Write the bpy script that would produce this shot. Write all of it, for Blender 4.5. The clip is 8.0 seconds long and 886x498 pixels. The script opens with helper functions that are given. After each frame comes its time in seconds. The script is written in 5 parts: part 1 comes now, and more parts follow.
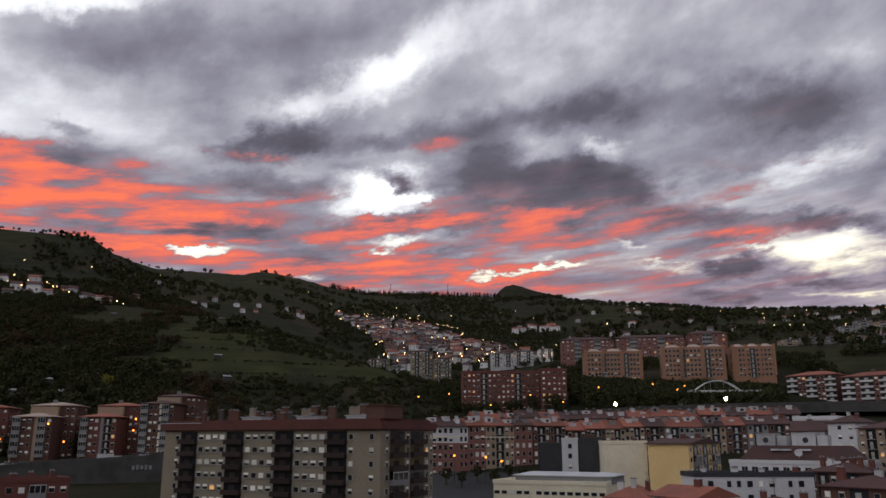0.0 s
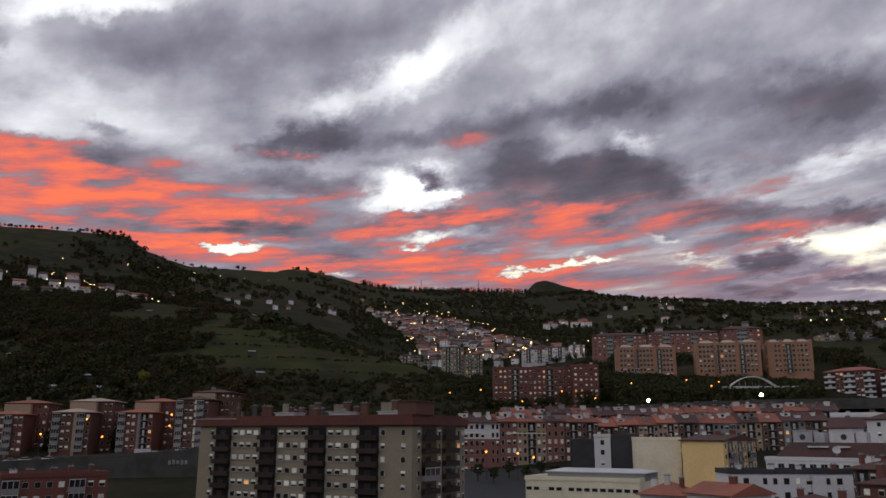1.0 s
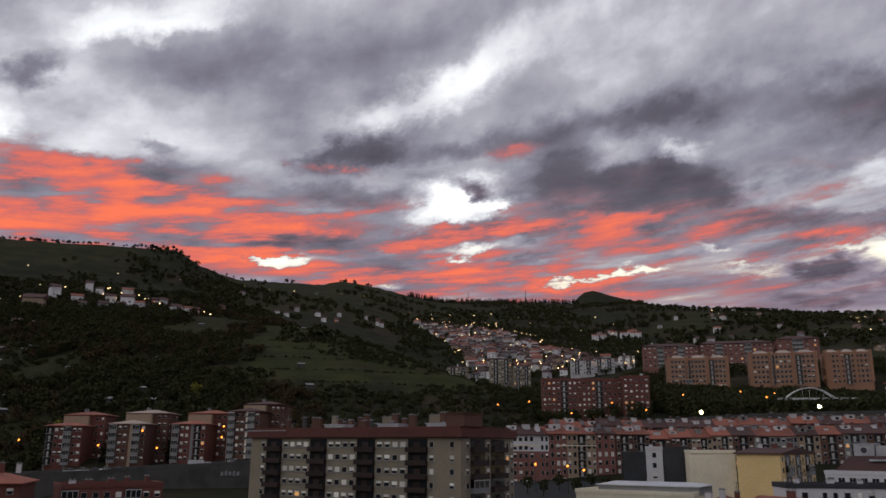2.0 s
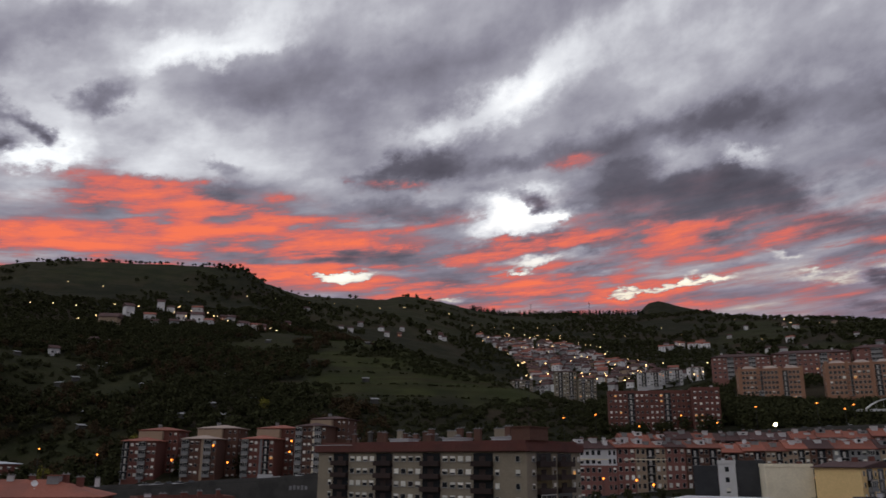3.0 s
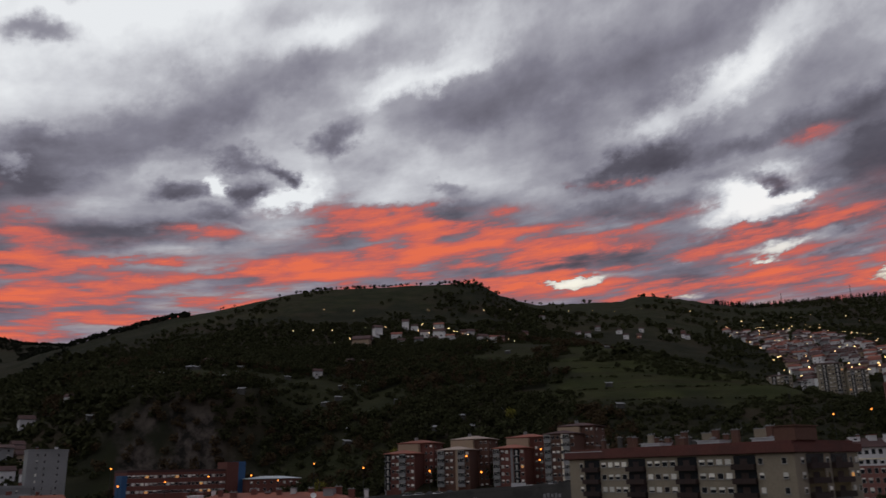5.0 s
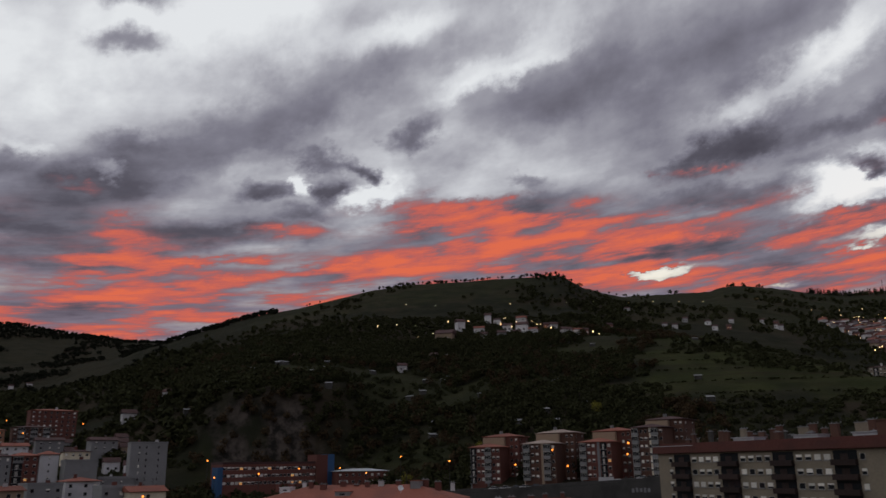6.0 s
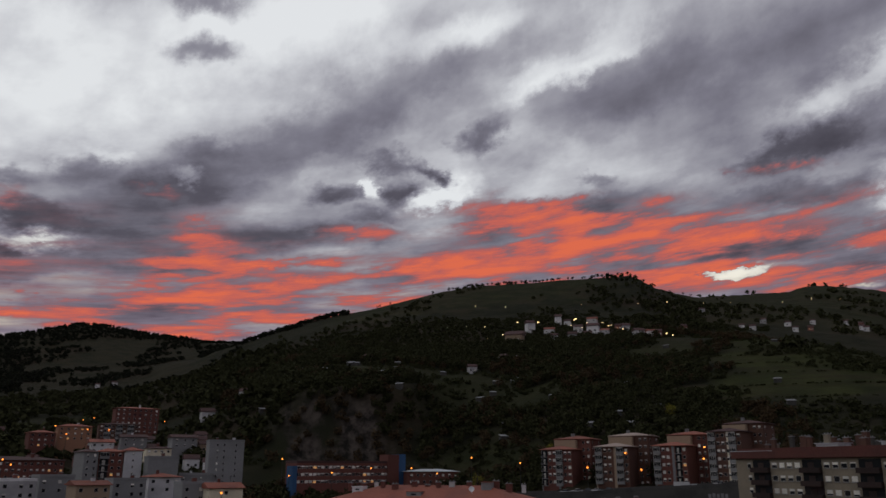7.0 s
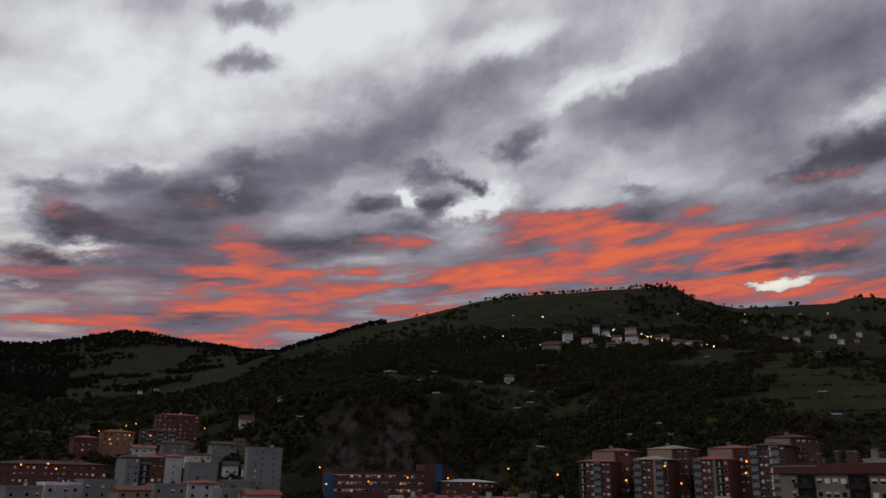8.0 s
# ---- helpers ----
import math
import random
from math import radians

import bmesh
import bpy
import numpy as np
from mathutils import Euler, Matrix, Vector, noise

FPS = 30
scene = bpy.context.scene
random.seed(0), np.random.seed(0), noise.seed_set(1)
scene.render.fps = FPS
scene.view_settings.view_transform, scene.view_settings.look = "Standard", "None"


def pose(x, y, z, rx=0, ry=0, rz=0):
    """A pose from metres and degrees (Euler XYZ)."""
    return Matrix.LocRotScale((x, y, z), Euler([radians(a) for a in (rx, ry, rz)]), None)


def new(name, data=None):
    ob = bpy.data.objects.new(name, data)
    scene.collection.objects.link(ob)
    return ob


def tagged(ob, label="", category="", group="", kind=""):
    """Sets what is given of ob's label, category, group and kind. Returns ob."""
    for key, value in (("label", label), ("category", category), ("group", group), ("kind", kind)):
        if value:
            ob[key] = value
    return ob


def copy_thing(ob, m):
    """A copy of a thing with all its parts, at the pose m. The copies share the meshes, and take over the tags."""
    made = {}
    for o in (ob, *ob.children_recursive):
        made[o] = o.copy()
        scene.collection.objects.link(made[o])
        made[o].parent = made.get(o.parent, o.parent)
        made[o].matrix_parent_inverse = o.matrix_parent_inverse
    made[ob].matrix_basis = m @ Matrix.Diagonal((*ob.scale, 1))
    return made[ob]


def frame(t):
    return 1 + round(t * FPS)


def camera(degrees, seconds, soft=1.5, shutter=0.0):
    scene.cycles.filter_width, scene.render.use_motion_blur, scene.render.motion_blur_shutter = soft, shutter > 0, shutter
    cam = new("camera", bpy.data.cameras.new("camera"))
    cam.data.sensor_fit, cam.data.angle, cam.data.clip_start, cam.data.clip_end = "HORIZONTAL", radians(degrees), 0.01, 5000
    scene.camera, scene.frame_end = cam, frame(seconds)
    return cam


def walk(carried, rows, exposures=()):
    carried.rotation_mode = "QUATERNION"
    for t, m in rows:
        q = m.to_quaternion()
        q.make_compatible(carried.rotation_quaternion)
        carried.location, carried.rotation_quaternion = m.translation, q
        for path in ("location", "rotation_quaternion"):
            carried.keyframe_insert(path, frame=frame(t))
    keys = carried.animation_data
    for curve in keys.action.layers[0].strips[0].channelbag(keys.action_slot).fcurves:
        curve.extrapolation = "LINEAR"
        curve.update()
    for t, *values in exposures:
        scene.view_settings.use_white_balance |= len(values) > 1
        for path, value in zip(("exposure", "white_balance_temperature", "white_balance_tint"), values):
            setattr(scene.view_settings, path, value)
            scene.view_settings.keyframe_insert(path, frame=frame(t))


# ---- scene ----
EYE = 35.0
cam = camera(58.55, 8.0, 1.5, 0.3)
# seconds, tilt from straight down, lean, turn
ROWS = [
    (0.0, 103.60, -0.00, -0.00), (0.5, 103.35, 0.02, 0.92), (1.0, 103.32, -0.14, 2.23), (1.5, 103.60, -0.21, 4.02),
    (3.0, 105.08, -0.22, 10.24), (3.5, 105.09, 0.09, 14.33), (4.0, 105.14, 0.28, 19.08), (4.5, 105.59, 0.66, 23.60),
    (5.0, 105.73, 1.18, 27.67), (6.5, 105.32, 0.39, 36.16), (7.0, 105.51, -0.03, 38.59), (7.5, 105.77, -0.56, 40.22),
    (8.0, 106.18, -0.87, 41.14),
]
walk(cam, [(t, pose(0, 0, EYE, rx, ry, rz)) for t, rx, ry, rz in ROWS],
     [(0.0, 0.0), (1.5, -0.05), (3.5, -0.24), (5.0, -0.45), (8.0, -0.56)])


# ---------------------------------------------------------------- sky and light
def node(tree, kind, **values):
    n = tree.nodes.new(kind)
    for key, value in values.items():
        if key in n.inputs and not hasattr(n, key):
            n.inputs[key].default_value = value
    return n


def put(tree, socket, value):
    """Feed a socket with another socket or a constant."""
    if hasattr(value, "is_linked"):
        tree.links.new(value, socket)
    else:
        socket.default_value = value


def calc(tree, op, a, b=0.0, c=0.0, clamp=False):
    n = tree.nodes.new("ShaderNodeMath")
    n.operation, n.use_clamp = op, clamp
    for socket, value in zip(n.inputs, (a, b, c)):
        put(tree, socket, value)
    return n.outputs[0]


def vcalc(tree, op, a, b=(0, 0, 0)):
    n = tree.nodes.new("ShaderNodeVectorMath")
    n.operation = op
    put(tree, n.inputs[0], a)
    put(tree, n.inputs[1], b)
    return n.outputs["Value"] if op in ("LENGTH", "DOT_PRODUCT") else n.outputs["Vector"]


def ramp(tree, value, lo, hi, out_lo=0.0, out_hi=1.0):
    n = tree.nodes.new("ShaderNodeMapRange")
    n.interpolation_type = "SMOOTHSTEP"
    for socket, v in zip(n.inputs, (value, lo, hi, out_lo, out_hi)):
        put(tree, socket, v)
    return n.outputs[0]


def blend(tree, fac, a, b, how="MIX"):
    n = tree.nodes.new("ShaderNodeMix")
    n.data_type, n.blend_type = "RGBA", how
    put(tree, n.inputs[0], fac)
    for socket, v in ((n.inputs[6], a), (n.inputs[7], b)):
        put(tree, socket, v if hasattr(v, "is_linked") else (*v[:3], 1.0))
    return n.outputs[2]


def grain(tree, vector, scale, detail=5.0, rough=0.55, colour=False):
    n = tree.nodes.new("ShaderNodeTexNoise")
    put(tree, n.inputs["Vector"], vector)
    n.inputs["Scale"].default_value, n.inputs["Detail"].default_value, n.inputs["Roughness"].default_value = scale, detail, rough
    return n.outputs["Color" if colour else "Fac"]


# light breaks, dark clouds and afterglow by bearing and height above the horizon in degrees: bearing, height, half length, half width, tilt, weight
BREAKS_WEST = [
    (-8.1, 24.5, 6.1, 1.42, 23, 0.8), (-0.6, 28.3, 5.1, 1.82, 30, 0.55), (5.3, 30.1, 3.5, 1.95, 18, 0.3), (-5.1, 17.5, 3.6, 1.46, 1, 1.25), (-1.4, 17.5, 1.6, 0.65, 10, 0.9),
    (-3.0, 19.1, 2.2, 0.65, 1, 0.45), (-4.0, 13.9, 2.9, 0.61, 10, 0.9), (-9.8, 14.1, 1.3, 0.36, 2, 0.6), (-18.3, 12.9, 2.9, 0.47, 0, 1.0), (-9.9, 11.3, 1.4, 0.28, 2, 0.8),
    (4.4, 11.7, 3.9, 0.41, 3, 0.8), (8.4, 12.3, 2.5, 0.36, 6, 0.6), (-3.4, 16.3, 2.6, 0.41, 5, 0.4), (2.4, 19.3, 2.6, 0.89, 8, 0.2),
]
BREAKS_NORTH = [
    (11.8, 20.5, 1.5, 0.59, -14, 0.7), (26.4, 17.8, 4.4, 0.96, 8, 0.65), (17.7, 17.1, 2.7, 1.17, -6, 0.4), (27.1, 12.2, 4.5, 1.25, -2, 1.0), (21.9, 12.7, 3.9, 0.53, 5, 0.6),
    (16.2, 11.9, 2.3, 0.43, -4, 0.7), (13.5, 13.7, 1.2, 0.32, -3, 0.6), (26.8, 9.1, 3.5, 0.33, -5, 0.7), (-27.8, 27.8, 5.0, 0.68, 19, 0.6), (-28.1, 21.2, 8.2, 2.11, 17, 0.28),
    (14.0, 28.1, 13.0, 2.08, 4, 0.28), (26.4, 24.5, 6.8, 1.08, 0, 0.2), (22.2, 16.1, 4.6, 1.07, 1, 0.35), (7.6, 20.4, 2.5, 0.72, -3, 0.3),
]
BREAKS_SOUTH = [
    (-44.2, 19.9, 0.9, 0.65, 2, 1.2), (-39.2, 19.3, 2.0, 0.78, 14, 1.2), (-37.1, 20.1, 1.3, 1.02, -1, 0.35), (-64.5, 25.7, 13.8, 3.79, 28, 0.62), (-70.8, 27.6, 8.5, 3.09, 12, 0.22),
    (-49.2, 31.3, 7.7, 2.7, 21, 0.5), (-36.8, 30.8, 4.4, 1.11, 16, 0.5), (-71.3, 15.7, 2.0, 2.51, 9, 0.6), (-66.6, 14.3, 2.7, 0.56, 2, 1.0), (-57.8, 19.7, 1.4, 0.51, -6, 0.8),
    (-70.0, 12.0, 1.2, 0.33, 7, 0.8), (-63.0, 20.6, 1.5, 0.46, -2, 0.5), (-31.5, 27.3, 3.0, 0.89, 23, 0.5), (-26.5, 29.2, 3.7, 1.03, 19, 0.4), (-23.8, 31.5, 3.7, 1.51, 9, 0.3),
]
CLOUDS_WEST = [
    (-11.6, 21.0, 3.1, 1.34, 7, -0.75), (-15.0, 20.2, 2.5, 0.7, 10, -0.35), (-25.8, 19.9, 1.2, 0.48, 9, -0.4), (-13.3, 17.9, 5.4, 0.95, -2, -0.5), (7.5, 18.2, 8.2, 2.21, -6, -0.75),
    (3.5, 20.5, 2.6, 1.14, 15, -0.4), (11.0, 19.6, 2.9, 1.11, -4, -0.35), (14.5, 17.4, 2.4, 1.26, -5, -0.4), (-3.5, 18.4, 1.4, 0.69, -16, -1.3), (-3.7, 21.2, 4.8, 0.8, 6, -0.4),
    (5.1, 22.7, 9.4, 1.12, 5, -0.42), (14.9, 23.1, 9.4, 1.74, 2, -0.4), (24.9, 20.9, 4.9, 2.14, -1, -0.6),
]
CLOUDS_NORTH = [
    (26.6, 14.1, 3.8, 0.66, -10, -0.6), (20.4, 14.6, 3.5, 1.08, -6, -0.55), (20.7, 11.6, 2.4, 0.69, -1, -0.7), (16.4, 15.0, 1.9, 0.55, -4, -0.35), (1.5, 15.3, 10.9, 0.65, 1, -0.4),
    (-18.2, 14.7, 7.6, 0.7, 7, -0.4), (-19.5, 25.6, 15.5, 2.37, 14, -0.25), (25.9, 10.2, 3.9, 0.37, -5, -0.4), (21.6, 9.6, 5.2, 0.34, -4, -0.35), (-1.0, 13.0, 5.0, 0.49, 2, -0.35),
    (9.1, 14.1, 6.5, 0.57, 0, -0.35), (-26.7, 18.5, 5.9, 0.66, 11, -0.25), (26.9, 22.9, 5.7, 1.45, 1, -0.2), (-7.0, 19.2, 2.6, 0.56, 2, -0.2),
]
CLOUDS_SOUTH = [
    (-42.3, 21.6, 2.5, 0.89, -10, -0.85), (-38.9, 20.7, 1.4, 0.53, -24, -0.95), (-46.8, 19.3, 2.2, 0.77, 8, -0.75), (-42.1, 19.6, 1.4, 0.9, 1, -0.8), (-43.5, 18.0, 2.2, 0.53, 1, -0.45),
    (-35.6, 23.6, 2.3, 1.02, 21, -0.75), (-57.3, 31.5, 2.7, 0.96, 3, -0.8), (-57.0, 28.3, 2.7, 0.75, 11, -0.75), (-60.3, 17.8, 7.7, 2.32, 13, -0.5), (-49.6, 22.6, 10.1, 1.93, 20, -0.5),
    (-42.2, 27.3, 9.3, 2.01, 18, -0.42), (-56.1, 15.5, 9.5, 1.43, 4, -0.35),
]
CLOUDS_LOW = [
    (-64.4, 19.6, 2.4, 0.94, 18, -0.45), (-56.3, 21.8, 2.6, 0.86, 6, -0.4), (-67.5, 15.9, 3.0, 1.04, -1, -0.75), (-69.3, 13.5, 1.9, 0.55, 8, -0.7), (-69.3, 18.3, 2.1, 0.66, -1, -0.5),
    (-34.3, 18.0, 3.6, 0.81, 8, -0.5), (-27.3, 20.3, 1.1, 0.4, -4, -0.4), (-25.4, 26.8, 11.7, 2.14, 10, -0.35), (-47.5, 16.4, 6.8, 0.98, 4, -0.25), (-68.7, 11.9, 3.1, 0.66, 7, -0.5),
    (-62.9, 13.7, 6.1, 0.92, 5, -0.3), (-19.7, 22.4, 5.9, 1.15, 12, -0.15),
]
GLOW_WEST = [
    (-26.5, 16.7, 8.1, 2.02, 1, 1.0), (-28.3, 14.2, 5.6, 1.02, 7, 1.0), (-13.4, 19.4, 3.1, 0.43, 1, 0.9), (-14.8, 16.8, 6.2, 0.87, 3, 0.55), (-21.2, 13.5, 8.5, 0.77, 4, 0.7),
    (-6.1, 15.0, 7.2, 0.57, 5, 0.75), (-8.1, 12.3, 7.9, 1.05, 1, 0.55), (0.7, 21.3, 3.3, 0.72, 7, 0.6), (7.4, 15.8, 8.2, 1.01, -3, 0.5), (19.0, 13.2, 5.1, 0.7, 0, 0.55),
    (24.4, 18.2, 4.2, 0.49, -3, 0.55), (22.2, 16.3, 3.2, 0.53, -7, 0.3), (25.3, 21.5, 4.2, 1.47, -2, 0.2), (3.2, 11.6, 6.6, 0.65, -1, 0.45),
]
GLOW_SOUTH = [
    (-30.2, 16.5, 8.7, 2.33, -11, 1.0), (-50.1, 14.0, 3.2, 0.45, 6, 1.1), (-41.5, 13.8, 4.6, 0.53, 5, 1.0), (-57.1, 13.0, 4.8, 1.66, 9, 0.8), (-50.6, 11.5, 10.4, 1.05, 4, 1.1),
    (-53.7, 9.7, 6.9, 0.95, 2, 1.0), (-67.7, 9.9, 4.2, 0.59, 8, 0.8), (-62.8, 9.5, 4.1, 0.76, 4, 0.6), (-56.6, 15.8, 2.2, 1.03, 5, 0.5), (-68.4, 16.9, 1.3, 0.96, 9, 0.4),
    (-45.0, 16.7, 3.8, 0.53, 1, 0.5), (-59.8, 18.4, 1.5, 0.35, 6, 0.5), (-16.2, 20.0, 2.8, 0.34, -8, 0.8), (-17.5, 14.7, 8.6, 0.83, -6, 0.75), (-36.5, 13.8, 6.2, 1.22, -1, 0.8),
]
GLOW_BAND = [(-40.0, 12.0, 48.0, 5.5, 0, 0.62), (8.0, 13.0, 27.0, 6.0, 0, 0.52)]


def masses(tree, place, rows):
    """The summed soft weight of cloud masses at a place in the sky."""
    split = tree.nodes.new("ShaderNodeSeparateXYZ")
    tree.links.new(place, split.inputs[0])
    total = None
    for bearing, height, length, width, tilt, weight in rows:
        at_place = tree.nodes.new("ShaderNodeCombineXYZ")
        tree.links.new(split.outputs[0], at_place.inputs[0])
        tree.links.new(split.outputs[1], at_place.inputs[1])
        if total is not None:
            tree.links.new(total, at_place.inputs[2])
        m = tree.nodes.new("ShaderNodeMapping")
        m.vector_type = "TEXTURE"
        tree.links.new(at_place.outputs[0], m.inputs["Vector"])
        m.inputs["Location"].default_value = (bearing, height, 0)
        m.inputs["Rotation"].default_value = (0, 0, radians(tilt))
        m.inputs["Scale"].default_value = (length, width, 1e5)
        soft = ramp(tree, vcalc(tree, "LENGTH", m.outputs[0]), 1.55, 0.1, 0.0, weight)
        total = soft if total is None else calc(tree, "ADD", total, soft)
    return total


def make_sky():
    world = bpy.data.worlds.new("dusk_sky")
    world.use_nodes = True
    scene.world = world
    w = world.node_tree
    w.nodes.clear()
    ray = w.nodes.new("ShaderNodeTexCoord").outputs["Generated"]
    split = w.nodes.new("ShaderNodeSeparateXYZ")
    w.links.new(ray, split.inputs[0])
    x, y, z = split.outputs
    bearing = calc(w, "MULTIPLY", calc(w, "ARCTAN2", x, y), 57.2958)
    height = calc(w, "MULTIPLY", calc(w, "ARCSINE", z), 57.2958)
    place = w.nodes.new("ShaderNodeCombineXYZ")
    w.links.new(bearing, place.inputs[0])
    w.links.new(height, place.inputs[1])
    place = place.outputs[0]
    # cloud cover is finer and flatter towards the horizon, as a layer seen at a slant
    deep = calc(w, "MULTIPLY", calc(w, "LOGARITHM", calc(w, "MAXIMUM", height, 3.0), 2.71828), 24.0)
    slant = w.nodes.new("ShaderNodeCombineXYZ")
    w.links.new(bearing, slant.inputs[0])
    w.links.new(calc(w, "MULTIPLY_ADD", bearing, -0.16, deep), slant.inputs[1])
    slant = slant.outputs[0]
    low = ramp(w, height, 22.0, 12.0)

    def field(scale, detail, rough, shift=0.0):
        """Turbulence about zero, roughly -1 to 1."""
        v = vcalc(w, "ADD", vcalc(w, "MULTIPLY", slant, (scale[0], scale[1], 1)), (shift, shift * 1.7, shift * 0.6))
        return calc(w, "MULTIPLY", calc(w, "SUBTRACT", grain(w, v, 1.0, detail, rough), 0.5), 4.0)

    tear = vcalc(w, "SUBTRACT", grain(w, vcalc(w, "MULTIPLY", slant, (0.30, 0.36, 1)), 1.0, 6.0, 0.62, True), (0.5, 0.5, 0.5))
    torn = vcalc(w, "ADD", place, vcalc(w, "MULTIPLY", tear, (6.0, 3.4, 0)))
    broad, lumps, wisps = field((0.05, 0.10), 4.0, 0.5), field((0.17, 0.25), 7.0, 0.52, 3.1), field((0.11, 0.40), 6.0, 0.54, 7.7)
    breaks = calc(w, "ADD", masses(w, torn, BREAKS_WEST), calc(w, "ADD", masses(w, torn, BREAKS_NORTH), masses(w, torn, BREAKS_SOUTH)))
    banks = calc(w, "ADD", calc(w, "ADD", masses(w, torn, CLOUDS_WEST), masses(w, torn, CLOUDS_NORTH)), calc(w, "ADD", masses(w, torn, CLOUDS_SOUTH), masses(w, torn, CLOUDS_LOW)))
    light = calc(w, "MULTIPLY_ADD", breaks, 0.78, banks)
    level = calc(w, "MULTIPLY_ADD", broad, 0.12, calc(w, "MULTIPLY_ADD", lumps, 0.27, calc(w, "MULTIPLY_ADD", wisps, calc(w, "MULTIPLY_ADD", low, 0.34, 0.08), calc(w, "ADD", light, 0.13))))
    level = calc(w, "MULTIPLY_ADD", ramp(w, bearing, -6.0, -40.0), calc(w, "MULTIPLY", ramp(w, height, 13.0, 24.0), 0.36), level)
    # added fill: unseen sky behind the viewer is raised to brighten the facades
    east_fill = ramp(w, calc(w, "MULTIPLY_ADD", x, 0.6, y), 0.0, -0.8)
    level = calc(w, "MULTIPLY_ADD", east_fill, 0.14, level)
    glow = calc(w, "MINIMUM", calc(w, "ADD", masses(w, torn, GLOW_WEST), calc(w, "ADD", masses(w, torn, GLOW_SOUTH), masses(w, place, GLOW_BAND))), 1.15)
    level = calc(w, "MULTIPLY_ADD", glow, -0.18, level)
    tone = w.nodes.new("ShaderNodeValToRGB")
    w.links.new(calc(w, "MULTIPLY_ADD", level, 0.5, 0.5, clamp=True), tone.inputs[0])
    stops = tone.color_ramp.elements
    stops[0].position, stops[0].color = 0.06, (0.082, 0.076, 0.100, 1)
    stops[1].position, stops[1].color = 0.95, (1.07, 1.09, 1.12, 1)
    for at_level, colour in ((0.27, (0.135, 0.128, 0.165)), (0.47, (0.285, 0.278, 0.345)), (0.63, (0.47, 0.468, 0.535)), (0.80, (0.82, 0.835, 0.89))):
        stops.new(at_level).color = (*colour, 1)
    sky = w.nodes.new("ShaderNodeTexSky")
    sky.sky_type, sky.sun_disc, sky.sun_elevation, sky.sun_rotation = "NISHITA", False, radians(2.5), radians(12)
    # breaks near the horizon show the yellowed clear sky, cloud there is rosier
    tint = blend(w, ramp(w, height, 17.0, 9.0), (1.0, 1.0, 1.0), blend(w, ramp(w, level, -0.1, 0.7), (1.06, 0.93, 0.96), (1.12, 1.0, 0.74)))
    cloud = blend(w, 1.0, tone.outputs[0], tint, "MULTIPLY")
    cloud = blend(w, ramp(w, level, 0.5, 1.0), cloud, vcalc(w, "MULTIPLY", sky.outputs[0], (0.05, 0.05, 0.05)), "ADD")
    # the afterglow reddens thin streaks and undersides
    streaks = field((0.16, 0.58), 6.0, 0.56, 12.3)
    red = calc(w, "MULTIPLY", calc(w, "MULTIPLY_ADD", lumps, 0.28, calc(w, "MULTIPLY_ADD", streaks, 0.78, 0.42)), glow)
    red = calc(w, "MULTIPLY", red, ramp(w, level, 0.72, 0.30))
    warm = w.nodes.new("ShaderNodeValToRGB")
    w.links.new(red, warm.inputs[0])
    stops = warm.color_ramp.elements
    stops[0].position, stops[0].color = 0.0, (0.26, 0.165, 0.195, 1)
    stops[1].position, stops[1].color = 1.0, (1.05, 0.215, 0.11, 1)
    for at_level, colour in ((0.30, (0.36, 0.165, 0.185)), (0.56, (0.72, 0.175, 0.15))):
        stops.new(at_level).color = (*colour, 1)
    final = blend(w, ramp(w, red, 0.0, 0.58), cloud, warm.outputs[0])
    back = w.nodes.new("ShaderNodeBackground")
    w.links.new(final, back.inputs["Color"])
    back.inputs["Strength"].default_value = 1.0
    out = w.nodes.new("ShaderNodeOutputWorld")
    w.links.new(back.outputs[0], out.inputs[0])


make_sky()


